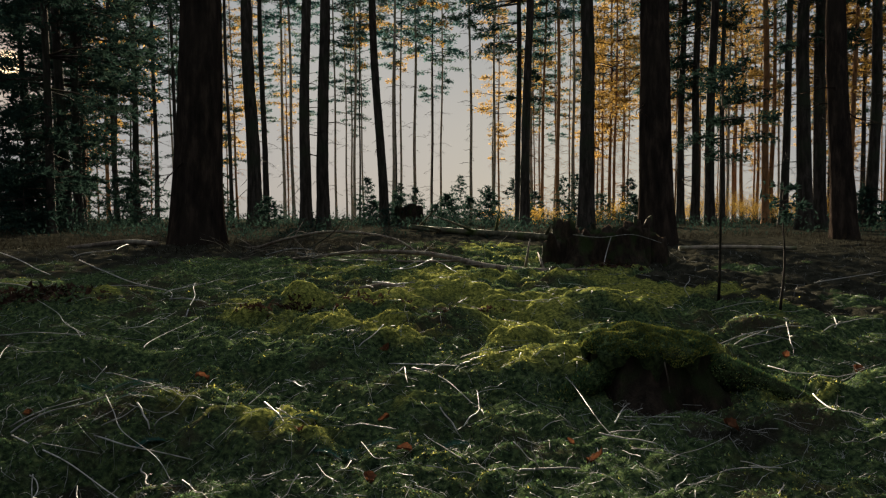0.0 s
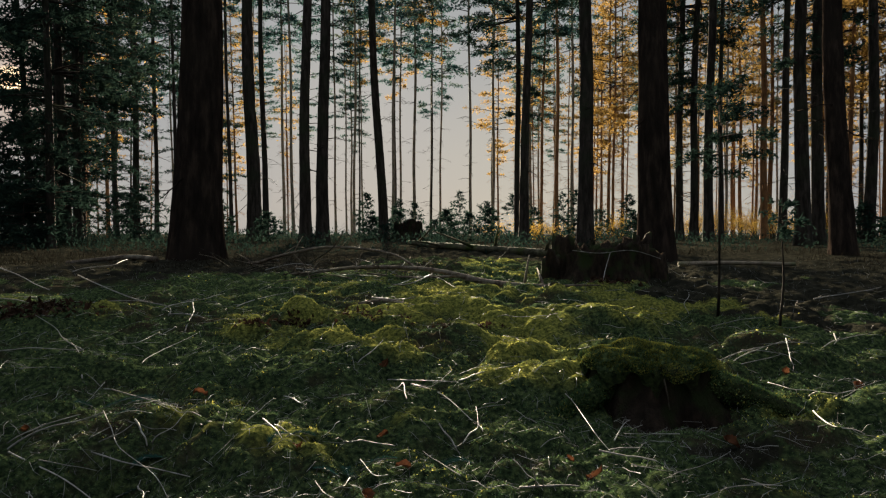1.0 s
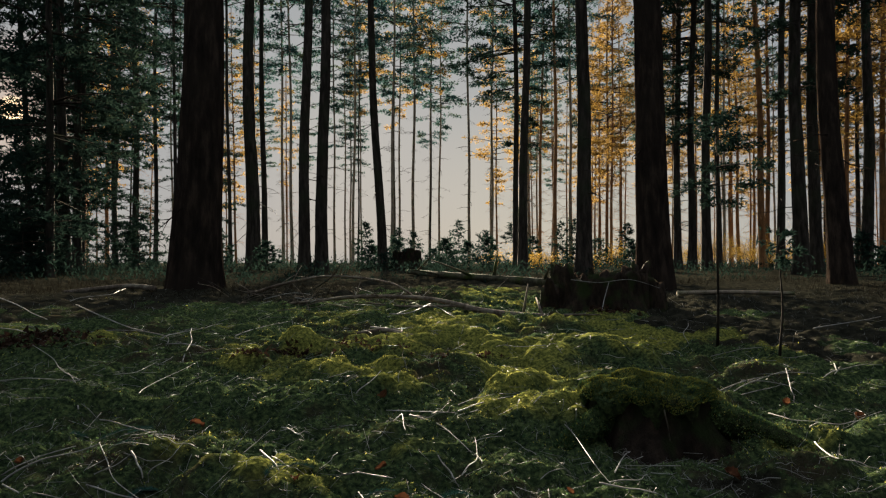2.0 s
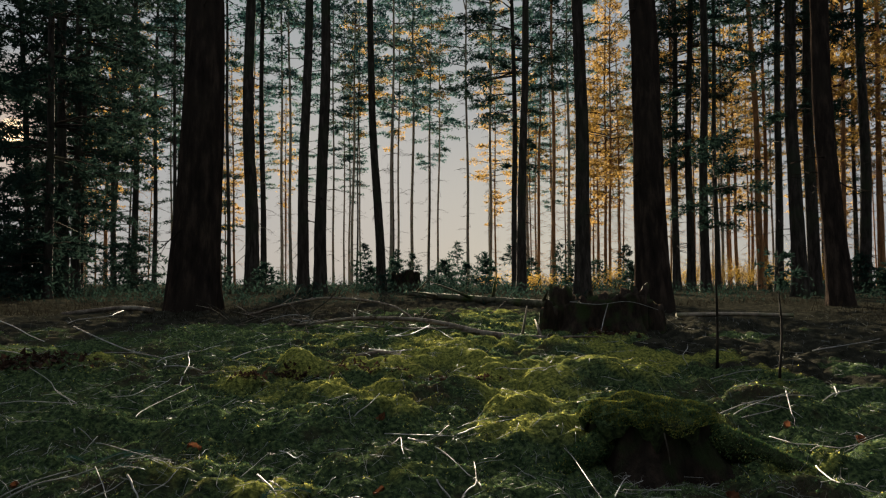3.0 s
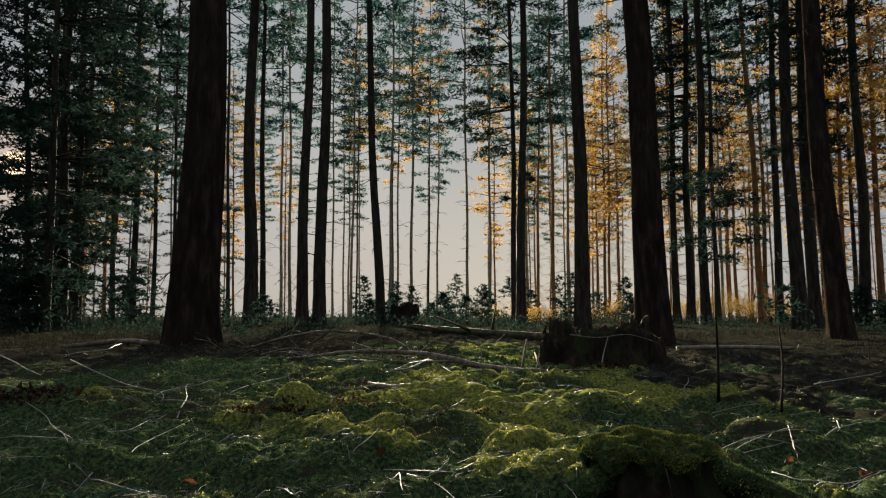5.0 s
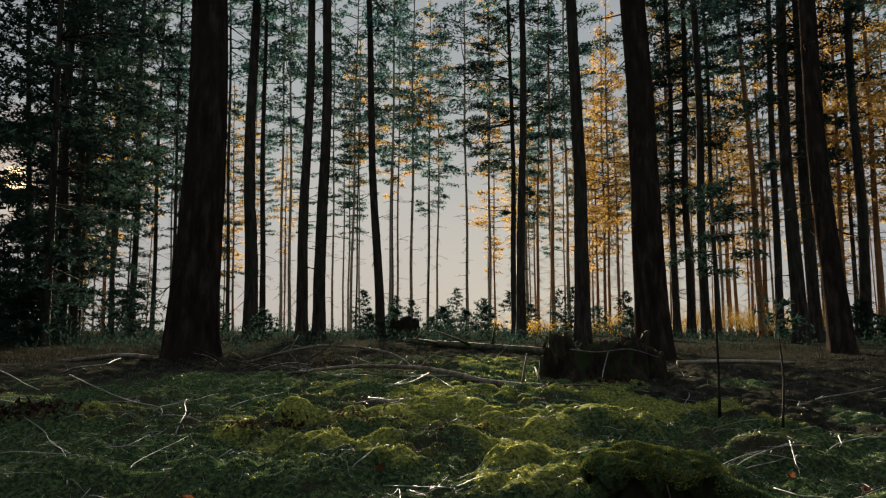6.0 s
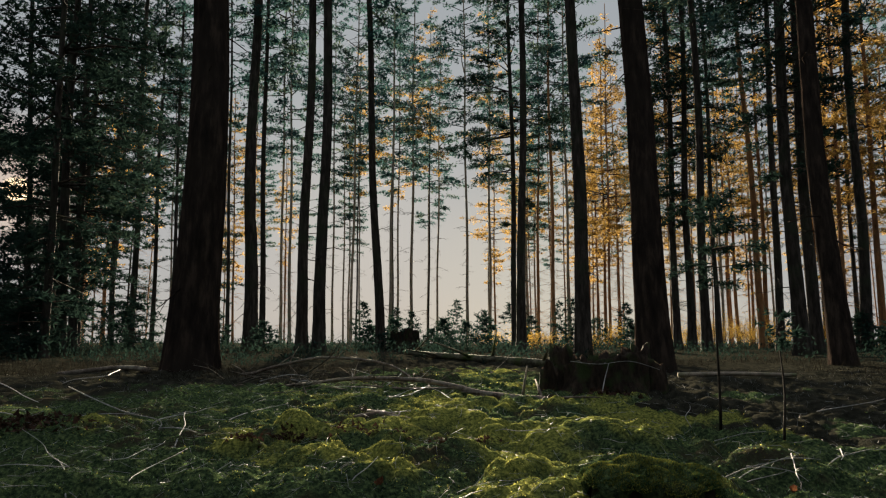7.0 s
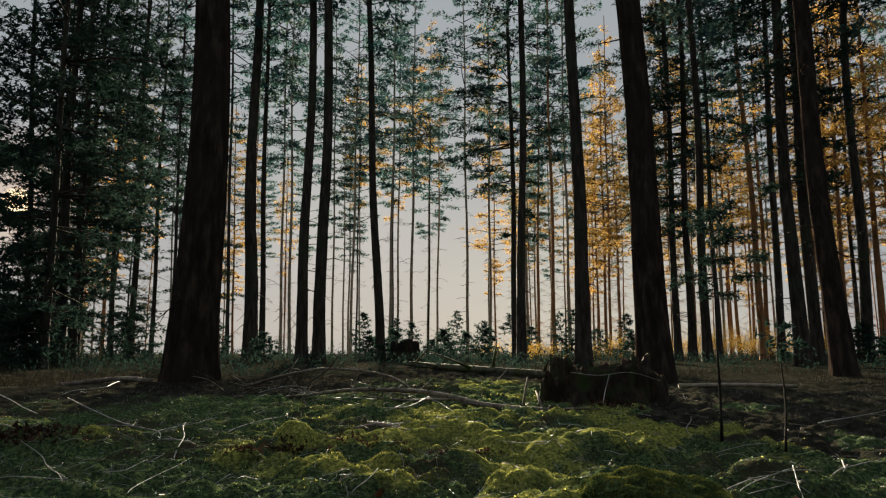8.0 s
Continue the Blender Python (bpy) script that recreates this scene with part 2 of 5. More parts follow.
def tube(points, radii, sides=6, verts=None, faces=None, wobble=None):
    """A tapered tube along points, closed at both ends; adds to verts and faces."""
    verts = [] if verts is None else verts
    faces = [] if faces is None else faces
    first = len(verts)
    pts = [Vector(p) for p in points]
    for i, p in enumerate(pts):
        way = (pts[min(i + 1, len(pts) - 1)] - pts[max(i - 1, 0)]).normalized()
        side = way.cross(Vector((0, 0, 1)) if abs(way.z) < 0.9 else Vector((1, 0, 0))).normalized()
        up = side.cross(way)
        for k in range(sides):
            a = 2 * math.pi * k / sides
            r = radii[i] * (wobble(i, k) if wobble else 1)
            verts.append(p + (side * math.cos(a) + up * math.sin(a)) * r)
    for i in range(len(pts) - 1):
        for k in range(sides):
            a, b = first + i * sides + k, first + i * sides + (k + 1) % sides
            faces.append((a, b, b + sides, a + sides))
    last = first + (len(pts) - 1) * sides
    faces.append(tuple(first + k for k in reversed(range(sides))))
    faces.append(tuple(last + k for k in range(sides)))
    return verts, faces


def lattice(ix, iy, seed):
    v = np.sin(ix * 127.1 + iy * 311.7 + seed * 74.7) * 43758.5453
    return v - np.floor(v)


def value_noise(x, y, seed):
    """Smooth noise from -1 to 1 on arrays."""
    ix, iy = np.floor(x), np.floor(y)
    fx, fy = x - ix, y - iy
    fx, fy = fx * fx * (3 - 2 * fx), fy * fy * (3 - 2 * fy)
    a, b = lattice(ix, iy, seed), lattice(ix + 1, iy, seed)
    c, d = lattice(ix, iy + 1, seed), lattice(ix + 1, iy + 1, seed)
    return 2 * (a + (b - a) * fx + (c - a) * fy + (a - b - c + d) * fx * fy) - 1


def cushions(x, y, seed):
    """Rounded domes crowded together, 0 in the creases and about 1 on the tops."""
    ix, iy = np.floor(x), np.floor(y)
    best = np.zeros_like(x)
    for dx in (-1, 0, 1):
        for dy in (-1, 0, 1):
            cx, cy = ix + dx, iy + dy
            px, py = cx + lattice(cx, cy, seed), cy + lattice(cx, cy, seed + 9)
            size = 0.55 + 0.45 * lattice(cx, cy, seed + 17)
            best = np.maximum(best, size * np.sqrt(np.clip(1 - ((x - px) ** 2 + (y - py) ** 2) / (0.75 * size) ** 2 / 1.2, 0, 1)))
    return best


def ease(a, b, v):
    t = np.clip((v - a) / (b - a), 0, 1)
    return t * t * (3 - 2 * t)


HUMMOCKS = []


def hummock(x, y, rx, ry, h):
    HUMMOCKS.append((x, y, rx, ry, h))


def ground_z(x, y):
    """Height of the forest floor on arrays or numbers."""
    x, y = np.asarray(x, dtype=float), np.asarray(y, dtype=float)
    z = 0.36 * ease(1.5, 9, y) + 0.17 * ease(9, 20, y) - 1.3 * ease(34, 90, y)
    near = 1 - ease(10, 22, np.hypot(x, y))
    xr, yr = x * 0.86 + y * 0.5, y * 0.86 - x * 0.5
    z = z + 0.05 * value_noise(x * 0.55, y * 0.55, 1) * (0.4 + 0.6 * near)
    swell = np.zeros_like(z)
    wx = x + 0.07 * value_noise(x * 4.3, y * 4.3, 11) + 0.03 * value_noise(x * 11, y * 11, 13)
    wy = y + 0.07 * value_noise(x * 4.3 + 9, y * 4.3, 12) + 0.03 * value_noise(x * 11, y * 11 + 5, 14)
    for hx, hy, rx, ry, h in HUMMOCKS:
        d = ((wx - hx) / rx) ** 2 + ((wy - hy) / ry) ** 2
        swell = np.maximum(swell, 0.95 * h * np.clip(1 - d / 1.6, 0, 1) ** 0.75)
    z = z + swell
    broken = 0.45 + 0.55 * ease(-0.3, 0.5, value_noise(x * 0.9, y * 0.9, 8))
    near = near * (0.55 + 0.55 * ease(2.4, 4.2, y) * np.exp(-((x - 0.4) / 1.9) ** 2))
    z = z + near * (0.066 * broken * (cushions(wx * 2.6, wy * 2.6, 2) - 0.4)
                    + 0.074 * (cushions(wx * 6.3, wy * 6.3, 3) - 0.4)
                    + 0.007 * value_noise(x * 31, y * 31, 5))
    calm = 1 - 0.45 * np.exp(-((x - 0.3) / 1.3) ** 2 - ((y - 4.2) / 1.1) ** 2)
    z = z + ease(14, 6, y) * calm * ((0.036 + 0.006 * ease(4, 2.6, y)) * (cushions(xr * 11, yr * 11, 4) - 0.4) + 0.015 * (cushions(x * 21, y * 21, 6) - 0.4))
    # hollows before the mossy stump and under the broken boughs
    z = z - 0.055 * np.exp(-((x - 0.90) / 0.40) ** 2 - ((y - 2.70) / 0.20) ** 2) - 0.20 * np.exp(-((x + 1.08) / 0.25) ** 2 - ((y - 2.03) / 0.15) ** 2)
    return z


def floor_normals(x, y):
    e = 0.012
    n = np.stack([ground_z(x - e, y) - ground_z(x + e, y), ground_z(x, y - e) - ground_z(x, y + e), np.full(len(x), 2 * e)], -1)
    return n / np.linalg.norm(n, axis=1, keepdims=True)


def gz(x, y):
    return float(ground_z(x, y))


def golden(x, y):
    """How much sunlit yellow is put into the moss colour: most on the tops of the glade's hummocks."""
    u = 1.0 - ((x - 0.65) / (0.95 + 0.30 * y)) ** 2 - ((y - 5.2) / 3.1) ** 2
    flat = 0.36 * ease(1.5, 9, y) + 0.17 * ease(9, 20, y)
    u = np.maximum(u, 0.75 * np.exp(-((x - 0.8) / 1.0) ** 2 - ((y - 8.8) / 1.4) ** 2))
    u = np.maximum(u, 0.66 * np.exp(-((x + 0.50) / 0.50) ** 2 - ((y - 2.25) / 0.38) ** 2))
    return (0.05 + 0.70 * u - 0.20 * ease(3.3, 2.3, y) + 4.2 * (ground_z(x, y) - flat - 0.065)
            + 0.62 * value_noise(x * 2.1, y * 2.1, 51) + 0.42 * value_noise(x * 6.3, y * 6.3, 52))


def litter(x, y):
    """Above 0 where brown needle litter takes over from the moss; in places it also paints shade."""
    line = 8.2 + 1.6 * value_noise(x * 0.6, y * 0.6, 41) + 0.9 * value_noise(x * 2.3, y * 2.3, 42) - 0.22 * np.abs(x - 0.3) ** 1.3
    # litter at the right reaches further in, to darken ground in shade
    line = line + 2.5 * np.exp(-((x - 0.5) / 0.9) ** 2) - 2.9 * ease(1.3, 2.1, x) * ease(2.0, 3.4, y) - 1.0 * ease(-2.2, -3.4, x)
    # patches before the stump and in the hollow put shade into the colour
    return y - line + 9.2 * np.exp(-((x - 0.92) / 0.42) ** 2 - ((y - 2.28) / 0.26) ** 2) + 9.0 * np.exp(-((x + 1.10) / 0.28) ** 2 - ((y - 2.03) / 0.20) ** 2) + 1.1 * value_noise(x * 5, y * 5, 43) + (0.4 + 1.9 * ease(1.2, 2.2, x) * ease(9, 7, y)) * value_noise(x * 1.9, y * 2.6, 44)

# ---- forest floor ----
hummock(-0.4, 13.4, 1.3, 0.9, 0.05)
hummock(0.56, 3.14, 0.19, 0.18, 0.08)
hummock(0.50, 2.96, 0.22, 0.20, 0.07)
hummock(1.22, 3.20, 0.17, 0.16, 0.09)
hummock(1.75, 2.75, 0.45, 0.16, 0.07)
hummock(-2.65, 4.8, 0.5, 0.3, 0.10)
hummock(-0.96, 4.67, 0.20, 0.15, 0.150)
hummock(-1.19, 4.30, 0.11, 0.08, 0.085)
hummock(-0.39, 4.81, 0.30, 0.24, 0.060)
hummock(-0.59, 3.84, 0.23, 0.17, 0.065)
hummock(-0.07, 3.70, 0.18, 0.14, 0.067)
hummock(-0.38, 3.42, 0.29, 0.23, 0.080)
hummock(0.39, 3.58, 0.16, 0.12, 0.068)
hummock(0.33, 4.85, 0.15, 0.12, 0.059)
hummock(0.53, 4.56, 0.22, 0.17, 0.071)
hummock(1.07, 4.45, 0.28, 0.22, 0.107)
hummock(0.14, 3.96, 0.19, 0.15, 0.062)
hummock(0.06, 3.50, 0.08, 0.07, 0.041)
hummock(-0.50, 4.44, 0.24, 0.20, 0.081)
hummock(0.26, 3.06, 0.14, 0.12, 0.056)
hummock(0.38, 2.93, 0.21, 0.16, 0.068)
hummock(0.04, 7.56, 0.21, 0.17, 0.104)
hummock(-0.09, 7.85, 0.16, 0.13, 0.069)
hummock(1.78, 3.74, 0.26, 0.21, 0.101)
hummock(-1.06, 2.53, 0.23, 0.19, 0.052)
hummock(-0.64, 2.28, 0.28, 0.22, 0.061)
hummock(-1.86, 3.41, 0.27, 0.21, 0.058)
hummock(-0.26, 3.96, 0.19, 0.15, 0.072)
hummock(0.66, 4.27, 0.23, 0.19, 0.078)
hummock(0.99, 5.53, 0.18, 0.14, 0.058)
hummock(-0.68, 5.99, 0.28, 0.23, 0.045)
hummock(0.06, 5.09, 0.24, 0.19, 0.066)
hummock(-1.08, 3.40, 0.24, 0.19, 0.066)
hummock(1.32, 2.35, 0.22, 0.17, 0.060)
hummock(-0.17, 2.61, 0.28, 0.22, 0.054)
hummock(-0.87, 3.36, 0.16, 0.13, 0.053)
hummock(-0.59, 3.20, 0.22, 0.18, 0.062)


def axis(parts):
    """Grid lines: parts are (from, to, step at the start, step at the end)."""
    out = []
    for a, b, s0, s1 in parts:
        v = a
        while v < b - 1e-6:
            out.append(v)
            v += s0 + (s1 - s0) * (v - a) / (b - a)
    return np.array(out + [parts[-1][1]])


half = axis([(0, 3.2, 0.028, 0.036), (3.2, 9, 0.035, 0.18), (9, 60, 0.3, 5), (60, 900, 6, 120)])
xs = np.concatenate([-half[:0:-1], half])
back = axis([(0, 20, 0.2, 2), (20, 600, 4, 80)])
ys = np.concatenate([-back[:0:-1], axis([(0, 1.4, 0.1, 0.022), (1.4, 5.5, 0.026, 0.038), (5.5, 13, 0.044, 0.16), (13, 60, 0.2, 2), (60, 1500, 4, 150)])])
gx, gy = np.meshgrid(xs, ys)
verts = np.stack([gx, gy, ground_z(gx, gy)], -1).reshape(-1, 3)
nx, ny = len(xs), len(ys)
first = (np.arange(ny - 1)[:, None] * nx + np.arange(nx - 1)[None, :]).ravel()
quads = np.stack([first, first + 1, first + nx + 1, first + nx], -1)
ground_mesh = bpy.data.meshes.new("ground")
ground_mesh.vertices.add(len(verts))
ground_mesh.vertices.foreach_set("co", verts.astype(np.float32).ravel())
ground_mesh.loops.add(len(quads) * 4)
ground_mesh.loops.foreach_set("vertex_index", quads.astype(np.int32).ravel())
ground_mesh.polygons.add(len(quads))
ground_mesh.polygons.foreach_set("loop_start", np.arange(0, len(quads) * 4, 4, dtype=np.int32))
ground_mesh.polygons.foreach_set("use_smooth", np.ones(len(quads), dtype=bool))
ground_mesh.materials.append(FLOOR)
vx, vy = verts[:, 0], verts[:, 1]
# gold: share of painted sunlight on the moss; litter: needle cover
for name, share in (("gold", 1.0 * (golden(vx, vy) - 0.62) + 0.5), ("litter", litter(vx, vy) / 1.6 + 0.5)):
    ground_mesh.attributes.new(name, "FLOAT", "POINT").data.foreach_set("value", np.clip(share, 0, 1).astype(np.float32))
ground_mesh.update()
ground_mesh.validate()
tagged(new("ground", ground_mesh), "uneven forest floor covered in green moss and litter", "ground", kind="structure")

# ---- trees ----
def trunk_mesh(height, r0, seed, sides=12, rings=40, flare=0.5, ridge=0.06, mat=None, top=0.25):
    rnd = random.Random(seed)
    points, radii = [], []
    a, b = rnd.uniform(0, 6), rnd.uniform(0, 6)
    for i in range(rings):
        f = (i / (rings - 1)) ** 1.6
        z = height * f - 0.15
        sway = 0.10 * r0 / 0.15 * min(1, z / 4) if z > 0 else 0
        points.append((sway * math.sin(z * 0.55 + a) * 0.5, sway * math.sin(z * 0.47 + b) * 0.5, z))
        radii.append(r0 * (1 - (1 - top) * f) * (0.86 + 0.14 * math.exp(-max(z, 0) / 2.0)) * (1 + flare * math.exp(-max(z, 0) / (1.6 * r0 + 0.12))))

    def rough(i, k):
        z = points[i][2]
        t = 2 * math.pi * k / sides
        v = noise.noise(Vector((math.cos(t) * 2.2, math.sin(t) * 2.2, z * 1.1 + seed * 7.3)))
        w = noise.noise(Vector((math.cos(t) * 7, math.sin(t) * 7, z * 3.3 + seed * 3.1)))
        root = 0.35 * flare * math.exp(-max(z, 0) / 0.22) * math.cos(5 * t + a)
        return 1 + ridge * (v + 0.7 * w) + root

    v, f = tube(points, radii, sides, wobble=rough)
    return mesh_of("trunk", v, f, mat)


def sprays(at, ways, rnd, length, width, fan=6, spread=1.1, sag=0.25):
    """Tufts of narrow blades at the places at, leaning towards ways."""
    n = len(at)
    out = np.empty((n * fan, 3, 3))
    for j in range(fan):
        w = ways + rnd.normal(0, spread, (n, 3)) * 0.6
        w[:, 2] -= sag * rnd.random(n)
        w /= np.linalg.norm(w, axis=1, keepdims=True)
        side = np.cross(w, rnd.normal(0, 1, (n, 3)))
        side /= np.linalg.norm(side, axis=1, keepdims=True) + 1e-9
        l = (length * rnd.uniform(0.6, 1.3, n))[:, None]
        h = (width * rnd.uniform(0.6, 1.4, n))[:, None]
        out[j::fan, 0] = at - side * h
        out[j::fan, 1] = at + side * h
        out[j::fan, 2] = at + w * l
    return out


def crown_meshes(seed, z0, z1, reach, whorl, per, count, length, width, droop, needles, bark, sparse=0.0, wide_at=0.25, thick=0.05):
    """Limbs in whorls from z0 to z1, each with flat sprays of side shoots and the needles on them: returns the two meshes."""
    rnd = random.Random(seed)
    nrnd = np.random.default_rng(seed)
    verts, faces, at, ways = [], [], [], []
    z, fine = z0, min(1.0, reach / 2)
    while z < z1:
        f = (z - z0) / (z1 - z0)
        size = reach * (min(1, 0.35 + f / wide_at * 0.65) if f < wide_at else (1 - (f - wide_at) / (1 - wide_at)) ** 0.8 + 0.06)
        for k in range(per):
            if rnd.random() < sparse:
                continue
            a = rnd.uniform(0, 2 * math.pi)
            l = size * rnd.uniform(0.5, 1.15)
            rise = rnd.uniform(-0.1, 0.25) + 0.5 * f
            zz = z + rnd.uniform(-0.25, 0.25) * whorl
            bend = rnd.uniform(-0.35, 0.35)

            def along(s):
                ang = a + bend * s * s
                return Vector((math.cos(ang) * l * s, math.sin(ang) * l * s, zz + l * (rise * s - droop * s * s)))

            tube([along(i / 3) for i in range(4)], [0.014 * l + 0.008 * fine, 0.009 * l + 0.006 * fine, 0.005 * l + 0.003 * fine, 0.003 * fine], 3, verts, faces)
            shoots_on = 3 + int(4.5 * l)
            each = max(2, int(count * l / reach / shoots_on))
            for c in range(shoots_on):
                s = 0.28 + 0.72 * (c + rnd.random()) / shoots_on
                if rnd.random() < 0.12:
                    continue
                side = rnd.choice((-1, 1))
                ang = a + bend * s * s + side * rnd.uniform(0.5, 1.15) * (1 - 0.6 * (s > 0.93))
                long = l * (0.10 + 0.36 * (1.12 - s)) * rnd.uniform(0.6, 1.3)
                root, drop = along(s), rnd.uniform(-0.1, 0.25)
                d = Vector((math.cos(ang), math.sin(ang), 0.1 - drop))
                for q in range(each):
                    p = root + d * (long * (0.1 + 0.9 * (q + rnd.random()) / each))
                    at.append((p.x + rnd.gauss(0, thick), p.y + rnd.gauss(0, thick), p.z + rnd.gauss(0, thick * 0.7)))
                    ways.append((d.x + rnd.gauss(0, 0.6), d.y + rnd.gauss(0, 0.6), d.z + rnd.gauss(0.12, 0.4)))
        z += whorl * rnd.uniform(0.7, 1.3)
    tri = sprays(np.array(at), np.array(ways), nrnd, length, width, 3)
    return mesh_of("limbs", verts, faces, bark), tri_mesh("crown", tri, needles)


def stub_mesh(seed, z0, z1, count, length, bark):
    """Dry snags that stand out from the bare lower trunk."""
    rnd = random.Random(seed)
    verts, faces = [], []
    for _ in range(count):
        z, a, l = rnd.uniform(z0, z1), rnd.uniform(0, 2 * math.pi), length * rnd.uniform(0.2, 1.0) ** 1.5
        d = Vector((math.cos(a), math.sin(a), rnd.uniform(-0.35, 0.2)))
        p = [d * (l * s) + Vector((rnd.gauss(0, 0.03), rnd.gauss(0, 0.03), rnd.gauss(0, 0.03) + z - 0.25 * l * s * s)) * 1.0 for s in (0, 0.4, 0.75, 1.0)]
        tube(p, [0.014 + 0.004 * l, 0.011, 0.007, 0.003], 3, verts, faces)
        if l > 0.5:
            for _ in range(3):
                s = rnd.uniform(0.35, 0.9)
                q = p[1].lerp(p[3], s)
                e = q + Vector((rnd.gauss(0, 0.2), rnd.gauss(0, 0.2), rnd.gauss(-0.03, 0.1)))
                tube([q, q.lerp(e, 0.5) + Vector((0, 0, 0.02)), e], [0.006, 0.004, 0.002], 3, verts, faces)
    return mesh_of("snags", verts, faces, bark)


CROWNS = {
    "scots": [crown_meshes(s, 12.5, 22, 3.2, 0.9, 5, 110, 0.18, 0.028, 0.12, NEEDLE_PINE, BARK_RED, 0.2) for s in (11, 12)],
    "pine": [crown_meshes(s, 10.0, 23, 2.5, 0.80, 5, 92, 0.19, 0.031, 0.12, NEEDLE_PINE, BARK_DARK, 0.30, thick=0.08) for s in (21, 22, 23)],
    "gold_pine": [crown_meshes(s, 11.5, 22, 2.1, 0.9, 5, 80, 0.19, 0.030, 0.12, NEEDLE_SUNLIT, BARK_DARK, 0.4, thick=0.09) for s in (24, 25)],
    "spruce": [crown_meshes(s, 4.4, 20, 2.4, 0.68, 5, 128, 0.14, 0.021, 0.26, NEEDLE_DARK, BARK_DARK, 0.25) for s in (31, 32, 33)],
    "thicket": [crown_meshes(s, 1.2, 16.5, 2.4, 0.56, 5, 130, 0.14, 0.022, 0.28, NEEDLE_DARK, BARK_DARK, 0.36) for s in (41, 42)],
    "sunlit_conifer": [crown_meshes(s, 4.8, 17.5, 2.1, 0.70, 5, 78, 0.17, 0.024, 0.15, NEEDLE_SUNLIT, BARK_RED, 0.28, thick=0.08) for s in (51, 52, 53)],
    "slim": [crown_meshes(s, 7.5, 17.5, 1.35, 0.85, 4, 34, 0.19, 0.028, 0.15, NEEDLE_SUNLIT, BARK_ORANGE, 0.35, thick=0.09) for s in (91, 92, 93)],
    # coarse crowns for unseen trees that only hold back skylight
    "unseen_spruce": [crown_meshes(s, 0.6, 14, 3.2, 0.75, 5, 20, 0.50, 0.085, 0.25, NEEDLE_DARK, BARK_DARK, 0.1) for s in (81, 82)],
    "unseen_pine": [crown_meshes(s, 8.0, 20, 4.2, 0.85, 5, 18, 0.60, 0.095, 0.15, NEEDLE_PINE, BARK_DARK, 0.1) for s in (71, 72)],
}
CROWNS["red_pine"] = CROWNS["pine"]
SNAGS = {k: [stub_mesh(s, 0.8, z, n, 0.9, b) for s in (61, 62)] for k, z, n, b in
         (("scots", 11, 26, BARK_RED), ("pine", 11, 36, BARK_DARK), ("gold_pine", 11, 30, BARK_DARK), ("red_pine", 11, 44, BARK_ORANGE), ("spruce", 6, 36, BARK_DARK), ("thicket", 3, 14, BARK_DARK), ("sunlit_conifer", 8, 64, BARK_ORANGE), ("slim", 10, 110, BARK_ORANGE), ("unseen_pine", 6, 12, BARK_DARK), ("unseen_spruce", 3, 8, BARK_DARK))}
LOOKS = {
    "scots": ("tall mature pine with dark reddish plated bark on mossy ground", BARK_RED),
    "pine": ("slender tall pine with bare dark trunk and high crown", BARK_DARK),
    "spruce": ("dark green spruce with thin drooping limbs over bare trunk", BARK_DARK),
    "thicket": ("dense dark green spruce with low hanging boughs", BARK_DARK),
    "gold_pine": ("slender distant pine with sunlit gold put into its high crown", BARK_DARK),
    "red_pine": ("slender pine with sunlit orange put into its bark, green crown", BARK_ORANGE),
    "unseen_pine": ("unseen broad pine added to block skylight", BARK_DARK),
    "unseen_spruce": ("unseen broad spruce added to block low skylight", BARK_DARK),
    "sunlit_conifer": ("slim conifer with low sun's gold put into its needles", BARK_ORANGE),
    "slim": ("thin pole of a tree with orange bark and dry snags", BARK_ORANGE),
}
TREES = []


def tree(kind, x, y, r, lean, group, sides=12, rings=40, flare=0.5, ridge=0.06, scale=1.0, turn=None):
    seed = len(TREES) + 1
    rnd = random.Random(seed * 17)
    label, bark = LOOKS[kind]
    root = new("pine_tree" if kind in ("scots", "pine", "gold_pine", "red_pine", "unseen_pine") else "larch_tree" if kind in ("sunlit_conifer", "slim") else "spruce_tree")
    tagged(root, label, "tree", group)
    root.matrix_world = pose(x, y, gz(x, y) - 0.04, 0, lean, 0)
    height = {"scots": 22.5, "pine": 23.5, "gold_pine": 22.6, "red_pine": 23.5, "spruce": 21.5, "thicket": 17.3, "sunlit_conifer": 18.4, "slim": 18.2, "unseen_pine": 20.5, "unseen_spruce": 14.6}[kind] * scale
    # far pines get pale bark as a stand-in for haze and glare
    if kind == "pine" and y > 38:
        label, bark = "slender distant pine with haze put into its trunk colour and high crown", BARK_PALE
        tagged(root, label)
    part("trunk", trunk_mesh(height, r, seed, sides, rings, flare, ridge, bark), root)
    spin = pose(0, 0, 0, 0, 0, rnd.uniform(0, 360) if turn is None else turn) @ Matrix.Diagonal((scale, scale, scale, 1))
    limbs, needles = CROWNS[kind][seed % len(CROWNS[kind])]
    for name, me in (("branchwork", limbs), ("crown", needles), ("dry_branchwork", SNAGS[kind][seed % 2])):
        part(name, me, root, kind="stuff").matrix_local = spin
    TREES.append(root)
    return root


def great_tree(kind, x, y, r, lean):
    return tree(kind, x, y, r, lean, "great pines", sides=64, rings=150, flare=0.22, ridge=0.04)


def grove_tree(kind, x, y, r, lean):
    return tree(kind, x, y, r, lean, "grove trees", sides=20, rings=70, flare=0.25, ridge=0.09, scale=random.Random(int(x * 100)).uniform(0.92, 1.08))


